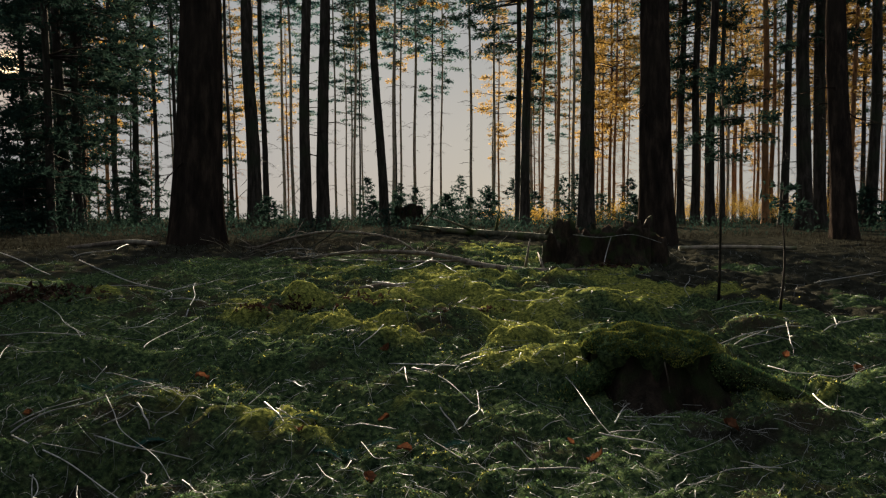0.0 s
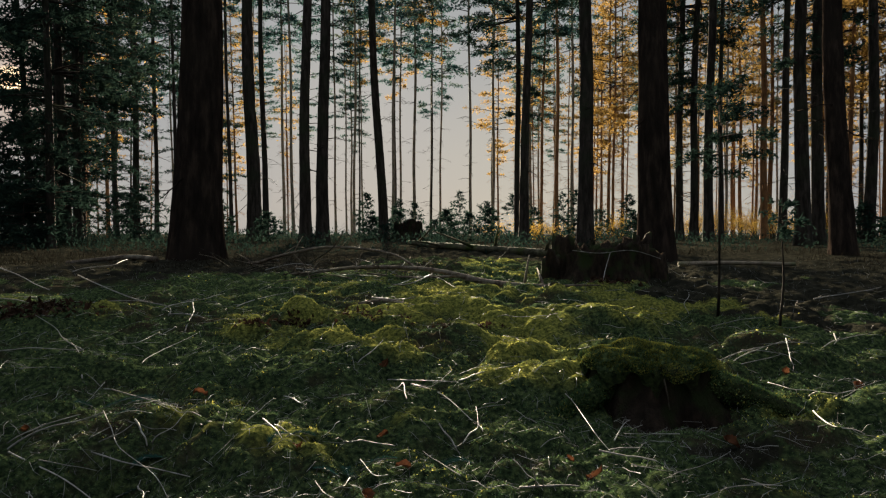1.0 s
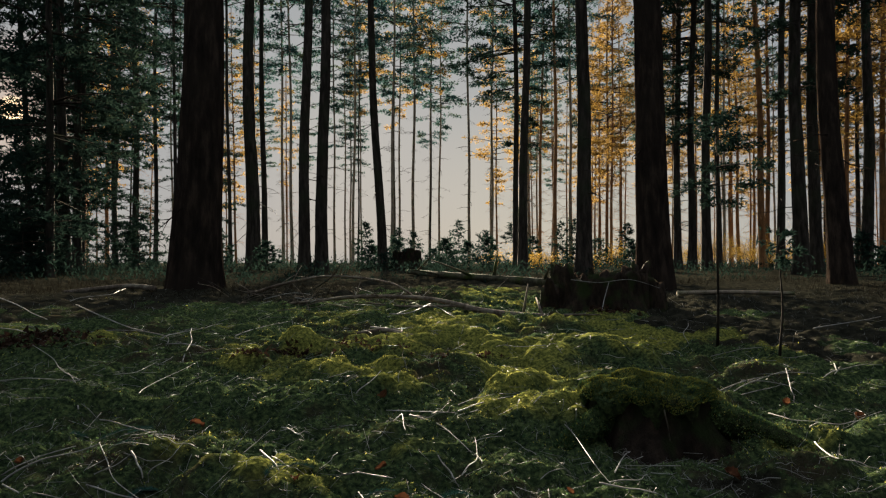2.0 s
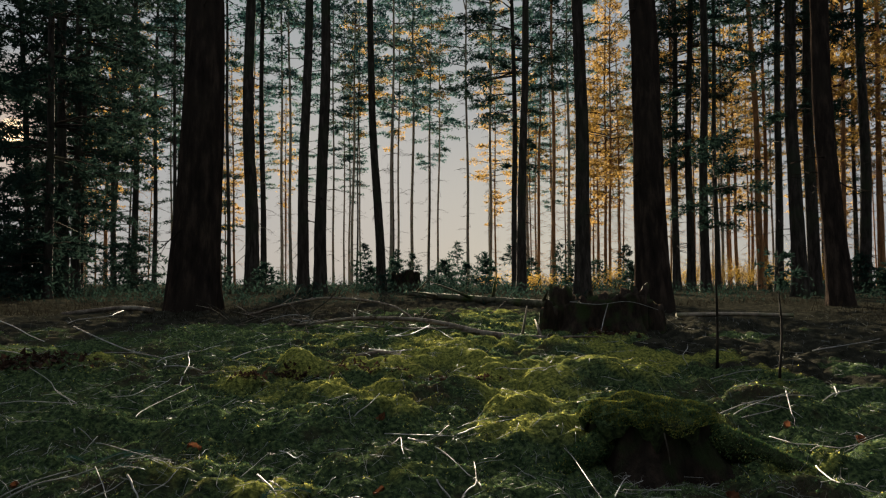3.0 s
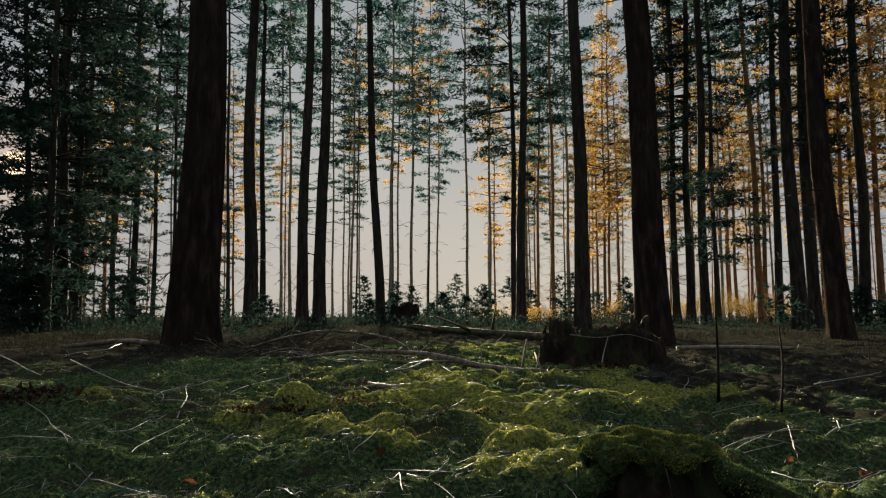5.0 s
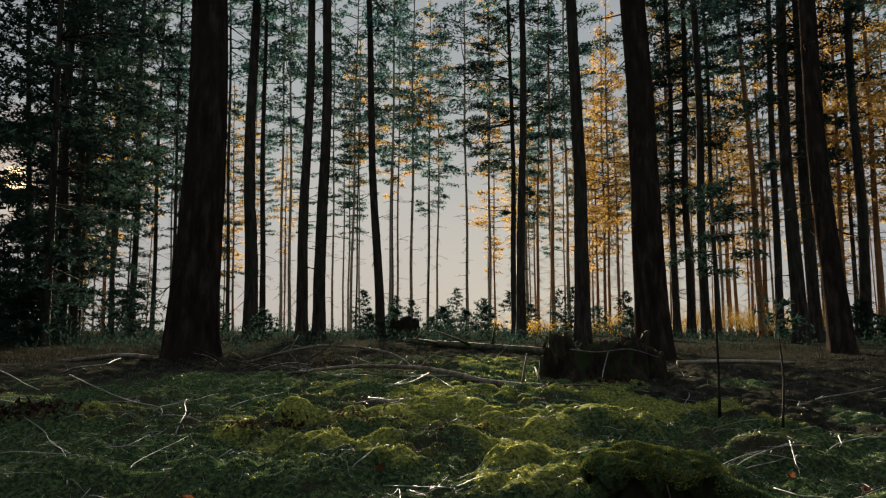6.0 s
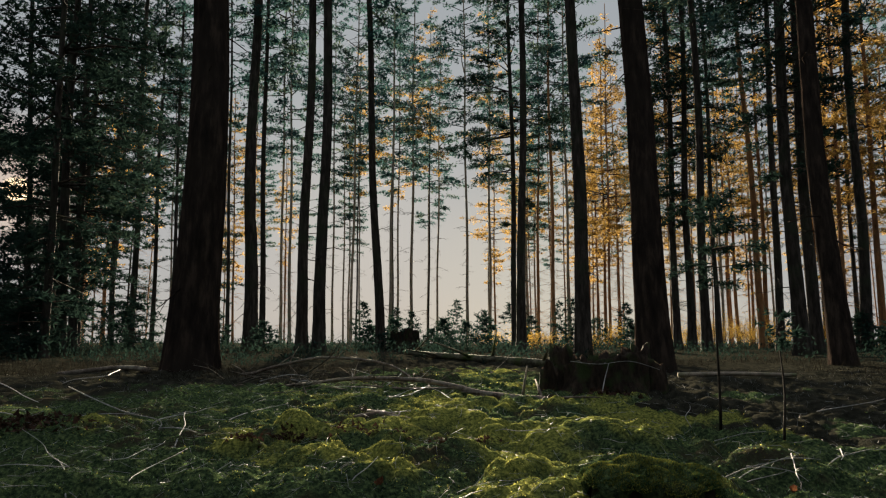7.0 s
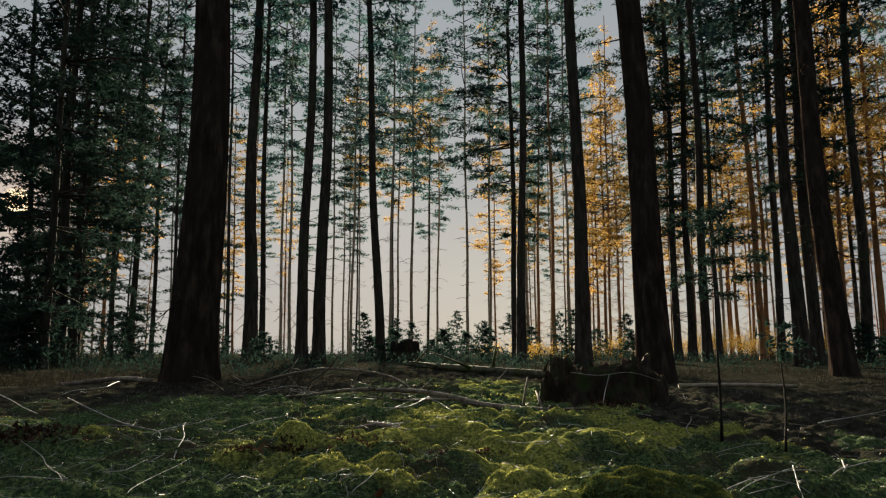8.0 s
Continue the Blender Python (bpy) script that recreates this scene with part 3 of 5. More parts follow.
def edge_tree(kind, x, y, r, lean):
    return tree(kind, x, y, r, lean, "trees at the wood's edge", sides=9, rings=26, flare=0.3, ridge=0.12, scale=random.Random(int(x * 100)).uniform(0.98, 1.22))


great_tree("scots", -3.15, 9.0, 0.315, 0.75)
great_tree("scots", 2.93, 9.6, 0.240, -2.25)
grove_tree("pine", -5.60, 21.0, 0.228, -1.1)
grove_tree("pine", -6.01, 24.0, 0.116, -1.01)
grove_tree("pine", -3.49, 18.0, 0.159, 0.08)
grove_tree("pine", -2.89, 17.0, 0.164, 0.19)
grove_tree("pine", -1.81, 22.0, 0.159, -2.91)
edge_tree("pine", -9.42, 42.0, 0.110, -0.75)
edge_tree("pine", -8.45, 40.0, 0.112, -1.10)
edge_tree("pine", -6.95, 46.0, 0.092, -0.55)
edge_tree("pine", -7.47, 55.0, 0.088, -0.47)
edge_tree("pine", -5.64, 45.0, 0.108, 0.41)
edge_tree("pine", -6.74, 60.0, 0.096, -1.01)
edge_tree("pine", -2.81, 40.0, 0.120, 0.40)
edge_tree("pine", -3.11, 52.0, 0.104, 0.12)
edge_tree("pine", -1.75, 44.0, 0.124, 0.14)
edge_tree("pine", -1.10, 65.0, 0.091, 0.31)
edge_tree("pine", -0.20, 58.0, 0.116, 0.53)
edge_tree("pine", 1.70, 42.0, 0.110, -0.55)
edge_tree("pine", 3.15, 44.0, 0.124, 0.20)
edge_tree("sunlit_conifer", 4.43, 56.0, 0.101, -0.19)
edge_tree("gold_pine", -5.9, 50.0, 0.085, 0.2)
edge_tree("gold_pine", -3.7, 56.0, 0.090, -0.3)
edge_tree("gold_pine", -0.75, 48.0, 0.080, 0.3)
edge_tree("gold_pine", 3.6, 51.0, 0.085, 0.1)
grove_tree("spruce", 2.57, 24.0, 0.116, -0.41)
grove_tree("pine", 2.32, 20.0, 0.145, 0.77)
edge_tree("red_pine", 5.85, 42.0, 0.118, 0.97)
edge_tree("red_pine", 6.19, 38.0, 0.137, -0.18)
edge_tree("pine", 7.38, 40.0, 0.112, -0.19)
grove_tree("pine", 3.05, 15.0, 0.181, -0.50)
edge_tree("sunlit_conifer", 11.75, 52.0, 0.104, -0.03)
edge_tree("sunlit_conifer", 10.86, 46.0, 0.129, 0.25)
edge_tree("sunlit_conifer", 12.82, 60.0, 0.096, 0.51)
grove_tree("spruce", 8.42, 25.0, 0.151, 0.15)
grove_tree("spruce", 8.58, 24.0, 0.154, 0.37)
grove_tree("pine", 7.57, 20.0, 0.153, 0.03)
edge_tree("red_pine", 12.84, 28.0, 0.157, -1.38)
grove_tree("pine", 10.62, 22.0, 0.141, 0.93)
grove_tree("spruce", 8.20, 16.0, 0.180, -0.5)
grove_tree("spruce", 9.08, 17.0, 0.164, -0.40)
grove_tree("scots", 6.86, 12.0, 0.200, -2.9)
grove_tree("pine", 11.50, 19.0, 0.168, 1.02)
edge_tree("sunlit_conifer", 17.00, 27.0, 0.152, 0.45)
grove_tree("thicket", -9.08, 17.0, 0.137, -1.18)
grove_tree("thicket", -9.82, 19.0, 0.130, -0.65)
grove_tree("thicket", -10.77, 21.0, 0.118, 0.97)
grove_tree("thicket", -8.47, 10.05, 0.08, -0.4)
grove_tree("thicket", -7.90, 14.2, 0.09, -0.5)
grove_tree("thicket", -14.0, 25.2, 0.11, 0.4)
grove_tree("thicket", -13.6, 19.0, 0.11, 0.2)
grove_tree("pine", -11.66, 20.0, 0.096, -2.93)
edge_tree("spruce", -12.93, 28.0, 0.112, -1.84)
grove_tree("spruce", -10.43, 24.0, 0.125, -0.51)
edge_tree("spruce", -12.97, 32.0, 0.116, -0.54)
edge_tree("pine", -11.32, 30.0, 0.096, -0.82)
edge_tree("pine", -10.17, 34.0, 0.109, -1.42)
edge_tree("sunlit_conifer", -13.97, 48.0, 0.096, -1.59)
edge_tree("sunlit_conifer", 16.6, 29.5, 0.12, 0.5)
edge_tree("spruce", 18.4, 31.0, 0.12, 0.4)
edge_tree("sunlit_conifer", 15.0, 26.0, 0.11, 0.8)

# the rest of the wood: dense on the dark side, thin towards the light, and unseen trees added all round behind
fill = random.Random(5)


def clear_of(x, y, d):
    return all((t.location.x - x) ** 2 + (t.location.y - y) ** 2 > d * d for t in TREES)


def hides_disc(x, y):
    """Whether a crown here would stand before the sun's disc."""
    return x < -4 and abs(0.85 * x + 0.527 * y) < 1.5


def scatter(count, kinds, x0, x1, y0, y1, gap):
    made = 0
    for _ in range(count * 30):
        if made == count:
            break
        x, y = fill.uniform(x0, x1), fill.uniform(y0, y1)
        if clear_of(x, y, gap) and not hides_disc(x, y):
            tree(fill.choice(kinds), x, y, fill.uniform(0.05, 0.085) if kinds == ["slim"] else fill.uniform(0.09, 0.16), fill.uniform(-1.2, 1.2), "trees at the wood's edge", sides=7 if kinds == ["slim"] else 8, rings=24,
                 flare=0.3, scale=fill.uniform(0.85, 1.15))
            made += 1


edge_tree("spruce", -21.4, 39.0, 0.12, 0.3)
edge_tree("spruce", -26.6, 38.0, 0.12, 0.3)
scatter(7, ["thicket", "thicket", "spruce"], -28, -11, 19, 44, 2.0)
scatter(7, ["thicket", "sunlit_conifer", "spruce"], -34, -15, 42, 62, 2.5)
scatter(18, ["pine", "sunlit_conifer", "red_pine", "spruce"], 9, 32, 25, 56, 2.2)
scatter(4, ["pine", "sunlit_conifer"], 8.5, 20, 24, 38, 2.0)
scatter(10, ["sunlit_conifer", "pine", "pine"], 6, 24, 46, 72, 2.4)
scatter(34, ["slim"], 5.5, 34, 36, 66, 1.3)
scatter(8, ["slim"], -24, -9, 40, 66, 1.5)
scatter(9, ["pine", "pine", "pine", "sunlit_conifer"], -24, -5, 46, 72, 2.4)
scatter(4, ["spruce"], 13, 26, 14, 26, 2.5)
# out of view behind and beside: added to block light from the sky
scatter(16, ["unseen_spruce"], -18, 18, -16, -5, 2.6)
scatter(5, ["unseen_pine"], -24, 24, -26, -16, 3.6)
scatter(3, ["unseen_spruce"], -15, -8, -5, 1.5, 2.6)
scatter(3, ["unseen_spruce"], 8, 15, -5, 1.5, 2.6)
scatter(2, ["unseen_pine"], -20, -11, 4, 13, 3.2)
scatter(2, ["unseen_pine"], 11, 20, 4, 12, 3.2)

# ---- moss, litter and undergrowth ----
floor_rnd = np.random.default_rng(7)


def blades(count, y0, y1, power, size0, size1, tilt, wide, x_open, flat=0.0, keep=None):
    """Single narrow triangles that stand on the floor, denser towards y0."""
    u = floor_rnd.random(count)
    y = (y0 ** (1 - power) + u * (y1 ** (1 - power) - y0 ** (1 - power))) ** (1 / (1 - power))
    x = floor_rnd.uniform(-1, 1, count) * (x_open * y + 0.4)
    if keep is not None:
        ok = keep(x, y)
        x, y = x[ok], y[ok]
    n = len(x)
    l = (size0 + size1 * y) * floor_rnd.uniform(0.5, 1.5, n)
    a = floor_rnd.uniform(0, 2 * math.pi, n)
    lean = floor_rnd.uniform(0.3 * tilt, tilt, n)
    up = np.cos(lean) * (1 - flat)
    tip = np.stack([np.cos(a) * np.sin(lean), np.sin(a) * np.sin(lean), up], -1) * l[:, None]
    b = a + math.pi / 2 + floor_rnd.normal(0, 0.6, n)
    side = np.stack([np.cos(b), np.sin(b), np.zeros(n)], -1) * (l * wide)[:, None]
    p = np.stack([x, y, ground_z(x, y) - 0.002], -1)
    return np.stack([p - side, p + side, p + tip], 1)


def mossy(x, y):
    """Moss leaves bare gaps where needles and soil show."""
    hollow = cushions(x * 0.86 * 11 + y * 0.5 * 11, y * 0.86 * 11 - x * 0.5 * 11, 4) < 0.30 * floor_rnd.random(len(x)) + 0.05
    return ~hollow & (litter(x, y) < floor_rnd.normal(0, 0.5, len(x))) & (value_noise(x * 1.7 + 3, y * 1.7, 21) + 0.5 * value_noise(x * 5, y * 5, 22) > -0.35 + 0.25 * floor_rnd.normal(0, 1, len(x)))


moss_tri = np.concatenate([blades(150000, 1.35, 9.5, 1.6, 0.0042, 0.0013, 1.5, 0.34, 0.72, keep=mossy),
                           blades(45000, 2.6, 8.5, 1.2, 0.0042, 0.0014, 1.5, 0.34, 0.42, keep=mossy)])
# fronds in the glade take the painted sunlit yellow
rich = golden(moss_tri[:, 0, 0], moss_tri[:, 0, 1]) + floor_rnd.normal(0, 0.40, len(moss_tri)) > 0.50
# the small leaves lie like the cushion they grow on
moss_up = floor_normals(moss_tri[:, 0, 0], moss_tri[:, 0, 1]) + floor_rnd.normal(0, 0.22, (len(moss_tri), 3))
moss_up /= np.linalg.norm(moss_up, axis=1, keepdims=True)
turned = (np.cross(moss_tri[:, 1] - moss_tri[:, 0], moss_tri[:, 2] - moss_tri[:, 0]) * moss_up).sum(axis=1) < 0
moss_tri[turned] = moss_tri[turned][:, [1, 0, 2]]
tagged(new("moss", tri_mesh("moss", moss_tri[~rich], FROND, moss_up[~rich])), "short feathery dark green moss over the floor", "moss", kind="stuff")
tagged(new("cushion_moss", tri_mesh("cushion_moss", moss_tri[rich], FROND_SUNLIT, moss_up[rich])), "moss on hummocks with sunlit yellow put into its colour", "moss", kind="stuff")
needle_tri = blades(24000, 1.35, 9, 1.6, 0.015, 0.004, 1.55, 0.030, 0.72, keep=lambda x, y: golden(x, y) < floor_rnd.normal(0.55, 0.35, len(x)))
needle_tri[:, :, 2] += 0.008
tagged(new("needle_litter", tri_mesh("needle_litter", needle_tri, SHOOT)), "fine pale dry needles and stalks among moss", "litter", kind="stuff")
DRY = material("dry_stalk", [(0.3, (0.010, 0.0095, 0.007)), (0.55, (0.025, 0.022, 0.016)), (0.8, (0.056, 0.049, 0.036))], scale=(2, 2, 2), bump=0, glow=0.15, jitter=0.5, gloss=0.0)
fallen_tri = blades(36000, 1.6, 10, 1.3, 0.020, 0.003, 1.56, 0.045, 0.72, flat=0.4, keep=lambda x, y: litter(x, y) > floor_rnd.normal(-0.2, 0.4, len(x)))
tagged(new("leaf_mould", tri_mesh("leaf_mould", fallen_tri, DRY)), "brown fallen needles and bits on bare soil", "litter", kind="stuff")
stalk_tri = blades(34000, 7.6, 34, 1.4, 0.07, 0.005, 1.2, 0.025, 0.72, keep=lambda x, y: (value_noise(x * 0.8, y * 0.8, 33) > -0.1 + 0.4 * (x > 2)) & (np.abs(x - 0.4) > 1.6 * ease(16, 7, y)))
tagged(new("dry_undergrowth", tri_mesh("dry_undergrowth", stalk_tri, DRY)), "thin brown dry stalks and grass under trees", "undergrowth", kind="stuff")


shrub_tri = blades(60000, 12, 36, 1.1, 0.045, 0.002, 1.5, 0.22, 0.72, keep=lambda x, y: (value_noise(x * 1.1, y * 1.1, 35) + 0.5 * value_noise(x * 3.1, y * 3.1, 36) > 0.05) & ((x < 0.13 * y) | (floor_rnd.random(len(x)) < 0.6)))
shrub_tri[:, :, 2] += (floor_rnd.random(len(shrub_tri)) ** 1.5 * (0.30 + 0.25 * value_noise(shrub_tri[:, 0, 0] * 0.7, shrub_tri[:, 0, 1] * 0.7, 37)))[:, None]
tagged(new("low_undergrowth", tri_mesh("low_undergrowth", shrub_tri, NEEDLE_DARK)), "low dark bilberry bushes under distant trees", "undergrowth", kind="stuff")


def leaf_scrap(count, cx, cy, rx, ry, lift, size):
    x, y = floor_rnd.normal(cx, rx, count), floor_rnd.normal(cy, ry, count)
    p = np.stack([x, y, ground_z(x, y) + floor_rnd.uniform(0, lift, count)], -1)
    d = floor_rnd.normal(0, 1, (count, 3)) * np.array([1, 1, 0.45])
    d /= np.linalg.norm(d, axis=1, keepdims=True)
    e = np.cross(d, floor_rnd.normal(0, 1, (count, 3)))
    l = (size * floor_rnd.uniform(0.5, 1.3, count))[:, None]
    return np.stack([p, p + d * l + e * l * 0.3, p + d * l * 0.6 - e * l * 0.3], 1)


heap = np.concatenate([leaf_scrap(700, -2.75, 4.72, 0.22, 0.11, 0.025, 0.038), leaf_scrap(200, -0.55, 4.45, 0.22, 0.06, 0.015, 0.030),
                       leaf_scrap(170, -0.95, 4.52, 0.09, 0.03, 0.02, 0.028), leaf_scrap(90, -1.14, 4.24, 0.05, 0.02, 0.02, 0.03), leaf_scrap(160, 0.12, 4.35, 0.12, 0.05, 0.02, 0.035), leaf_scrap(120, 1.55, 6.2, 0.15, 0.08, 0.03, 0.05)])
tagged(new("leaf_litter", tri_mesh("leaf_litter", heap, LEAF_ROT)), "heaps of rotting red-brown leaves on moss", "litter", kind="stuff")


# ---- stumps ----
def rotten_ring(name, x, y, radius, height, seed, jag, splay, squash=1.0, sides=72, rings=16, at_z=None):
    """A decayed stump: a splayed wall of uneven height, hollow on top."""
    verts, faces = [], []

    def edge(a):
        v = noise.noise(Vector((math.cos(a) * 1.3, math.sin(a) * 1.3, seed))) + 0.6 * noise.noise(Vector((math.cos(a) * 4, math.sin(a) * 4, seed + 5)))
        return height * (1 + jag * v)

    for i in range(rings):
        f = i / (rings - 4) if i < rings - 3 else 1.0
        shrink = 1.0 if i < rings - 3 else (0.86, 0.55, 0.12)[i - rings + 3]
        for k in range(sides):
            a = 2 * math.pi * k / sides
            top = edge(a)
            drop = 1.0 if i < rings - 3 else (0.98, 0.72, 0.62)[i - rings + 3]
            r = radius * shrink * (1 + splay * (1 - f) ** 2.2 * (1 + 0.7 * math.cos(5 * a + seed)))
            r *= 1 + 0.07 * noise.noise(Vector((math.cos(a) * 5, math.sin(a) * 5, f * 1.2 + seed))) + 0.04 * math.sin(a * 17 + 3 * noise.noise(Vector((a, f, seed))))
            verts.append((math.cos(a) * r, math.sin(a) * r * squash, -0.08 + (top + 0.08) * f * drop))
    for i in range(rings - 1):
        for k in range(sides):
            a, b = i * sides + k, i * sides + (k + 1) % sides
            faces.append((a, b, b + sides, a + sides))
    faces.append(tuple((rings - 1) * sides + k for k in range(sides)))
    root = new(name)
    root.matrix_world = pose(x, y, gz(x, y) if at_z is None else at_z)
    part("body", mesh_of("body", verts, faces, ROTTEN), root)
    return root


def moss_cap(parent, radius, z, dome, seed, squash=1.0, sides=64, rings=14, fronds=9000, bright_share=0.64):
    """A cushion of moss that hangs over the stump's rim."""
    verts, faces = [(0, 0, z + dome)], []
    rnd = np.random.default_rng(seed)

    def height(px, py):
        r = np.hypot(px, py / squash) / radius
        return z + dome * np.sqrt(np.clip(1.02 - r * r, 0, 1)) + 0.040 * cushions(px * 8 + seed, py * 9, seed) + 0.012 * value_noise(px * 22, py * 22, seed)

    for i in range(1, rings + 1):
        f = min(1.0, i / (rings - 3))
        for k in range(sides):
            a = 2 * math.pi * k / sides
            rim = radius * (1 + 0.16 * noise.noise(Vector((math.cos(a) * 2, math.sin(a) * 2, seed))) + 0.12 * noise.noise(Vector((math.cos(a) * 6, math.sin(a) * 6, seed))))
            px, py = math.cos(a) * rim * f, math.sin(a) * rim * f * squash
            pz = float(height(np.array([px]), np.array([py]))[0])
            if i > rings - 3:
                pz -= (i - rings + 3) * 0.020 * (1 + 1.7 * noise.noise(Vector((math.cos(a) * 4, math.sin(a) * 4, seed))))
                px, py = px * (1 - 0.015 * (i - rings + 3)), py * (1 - 0.015 * (i - rings + 3))
            verts.append((px, py, pz))
    for k in range(sides):
        faces.append((0, 1 + k, 1 + (k + 1) % sides))
    for i in range(rings - 1):
        for k in range(sides):
            a, b = 1 + i * sides + k, 1 + i * sides + (k + 1) % sides
            faces.append((a, a + sides, b + sides, b))
    cap = part("moss_cap", mesh_of("moss_cap", verts, faces, MOSS), parent, "cushion of moss over the rim, sunlit yellow put into its fuzz")
    a, r = rnd.uniform(0, 2 * math.pi, fronds), radius * np.sqrt(rnd.random(fronds)) * 1.03
    px, py = np.cos(a) * r, np.sin(a) * r * squash
    p = np.stack([px, py, height(px, py) - 0.003], -1)
    out = np.stack([px, py, np.full(fronds, radius * 0.9)], -1) / radius + rnd.normal(0, 0.5, (fronds, 3))
    out /= np.linalg.norm(out, axis=1, keepdims=True)
    side = np.cross(out, rnd.normal(0, 1, (fronds, 3)))
    side /= np.linalg.norm(side, axis=1, keepdims=True)
    l = rnd.uniform(0.004, 0.011, fronds)[:, None]
    tri = np.stack([p - side * l * 0.3, p + side * l * 0.3, p + out * l], 1)
    # yellow fronds put the sunlight on the cap into its colour
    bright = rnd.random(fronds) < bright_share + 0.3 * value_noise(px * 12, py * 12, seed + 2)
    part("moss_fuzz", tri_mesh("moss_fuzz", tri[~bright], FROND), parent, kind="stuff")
    part("moss_fuzz", tri_mesh("moss_fuzz", tri[bright], FROND_SUNLIT), parent, kind="stuff")
    return cap


def root_arm(parent, points, r0, r1, mat):
    n = len(points)
    v, f = tube(points, [r0 + (r1 - r0) * i / (n - 1) for i in range(n)], 10,
                wobble=lambda i, k: 1 + 0.18 * noise.noise(Vector((i * 0.9, k * 0.8, r0 * 90))))
    arm = part("root", mesh_of("root", v, f, mat), parent)
    if mat is MOSS:
        rnd, fuzz = np.random.default_rng(int(r0 * 1000)), []
        for i in range(n - 1):
            p, q = np.array(points[i]), np.array(points[i + 1])
            t = rnd.random((1500, 1))
            out = rnd.normal(0, 1, (1500, 3))
            out[:, 2] = np.abs(out[:, 2]) * 0.9 - 0.2
            out -= ((q - p) * (out @ (q - p))[:, None]) / ((q - p) @ (q - p))
            out /= np.linalg.norm(out, axis=1, keepdims=True)
            base = p + (q - p) * t + out * (r0 + (r1 - r0) * (i + t) / (n - 1)) * 0.96
            side = np.cross(out, rnd.normal(0, 1, (1500, 3)))
            side /= np.linalg.norm(side, axis=1, keepdims=True)
            l = rnd.uniform(0.004, 0.011, (1500, 1))
            fuzz.append(np.stack([base - side * l * 0.3, base + side * l * 0.3, base + (out + rnd.normal(0, 0.4, (1500, 3))) * l], 1))
        fuzz = np.concatenate(fuzz)
        # only a few fronds in the painted sunlit yellow on the roots
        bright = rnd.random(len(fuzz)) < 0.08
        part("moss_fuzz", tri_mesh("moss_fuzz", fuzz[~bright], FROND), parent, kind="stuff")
        part("moss_fuzz", tri_mesh("moss_fuzz", fuzz[bright], FROND_SUNLIT), parent, kind="stuff")
    return arm


stump = rotten_ring("tree_stump", 0.87, 2.98, 0.262, 0.185, 3.0, 0.14, 0.62, 0.80, at_z=0.015)
tagged(stump, "low rotten stump with thick moss cap on mossy floor", "stump")
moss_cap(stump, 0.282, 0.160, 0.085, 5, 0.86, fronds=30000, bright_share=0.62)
root_arm(stump, [(0.14, -0.06, 0.13), (0.26, -0.09, 0.11), (0.38, -0.15, 0.07), (0.50, -0.24, 0.03), (0.60, -0.34, -0.02)], 0.085, 0.03, MOSS)
root_arm(stump, [(-0.15, -0.08, 0.12), (-0.25, -0.12, 0.08), (-0.36, -0.20, 0.03), (-0.46, -0.30, -0.02)], 0.07, 0.03, MOSS)
v, f = tube([(0.0, -0.235, 0.17), (0.01, -0.25, 0.11), (0.02, -0.246, 0.05)], [0.0032, 0.003, 0.002], 6)
part("bark_strip", mesh_of("bark_strip", v, f, DEAD_BRANCH), stump, "pale peeling strip of bark")

wreck = rotten_ring("tree_stump", 1.52, 6.75, 0.43, 0.26, 11.0, 0.60, 0.22, 0.6)
tagged(wreck, "broad collapsed black stump with splintered rim", "stump")


def shard(x, y, h, w, thick, turn, seed):
    """A standing slab of rotten wood with a torn upper edge."""
    sides, rings = 18, 12
    verts, faces = [], []
    for i in range(rings):
        g = i / (rings - 1)
        for k in range(sides):
            a = 2 * math.pi * k / sides
            n1 = noise.noise(Vector((math.cos(a) * 1.7, math.sin(a) * 1.7, seed * 3.1)))
            n2 = noise.noise(Vector((math.cos(a) * 5.5, math.sin(a) * 5.5, seed * 1.7 + 4)))
            top = h * (0.86 + 0.42 * n1 + 0.34 * n2)
            swell = (1.35 - 0.35 * g) * (1 + 0.22 * noise.noise(Vector((math.cos(a) * 3, math.sin(a) * 3 + g * 1.1, seed * 2.3))) + 0.10 * n2)
            if i == rings - 1:
                swell *= 0.35
                top *= 0.93
            px, py = math.cos(a) * w * swell, math.sin(a) * thick * swell
            c, s2 = math.cos(turn), math.sin(turn)
            verts.append((x + px * c - py * s2, y + px * s2 + py * c + 0.05 * g * math.sin(seed), -0.06 + (top + 0.06) * min(1.0, i / (rings - 2))))
    for i in range(rings - 1):
        for k in range(sides):
            a, b = i * sides + k, i * sides + (k + 1) % sides
            faces.append((a, b, b + sides, a + sides))
    faces.append(tuple((rings - 1) * sides + k for k in range(sides)))
    return mesh_of("splinter", verts, faces, ROTTEN)


for px, py, h, w, thick, turn, n in ((-0.36, -0.06, 0.37, 0.11, 0.07, 0.2, 1), (-0.27, 0.02, 0.33, 0.09, 0.05, -0.5, 2), (0.41, 0.02, 0.40, 0.10, 0.06, 0.5, 3), (0.31, -0.08, 0.34, 0.11, 0.05, -0.2, 4),
                                     (-0.50, -0.12, 0.22, 0.10, 0.06, 0.7, 5), (0.03, -0.12, 0.31, 0.15, 0.06, 0.1, 6), (-0.14, -0.15, 0.29, 0.10, 0.05, -0.3, 7), (0.20, -0.15, 0.27, 0.11, 0.05, 0.3, 8),
                                     (0.52, -0.04, 0.25, 0.09, 0.06, -0.6, 9)):
    part("splinter", shard(px, py, h, w, thick, turn, n), wreck)
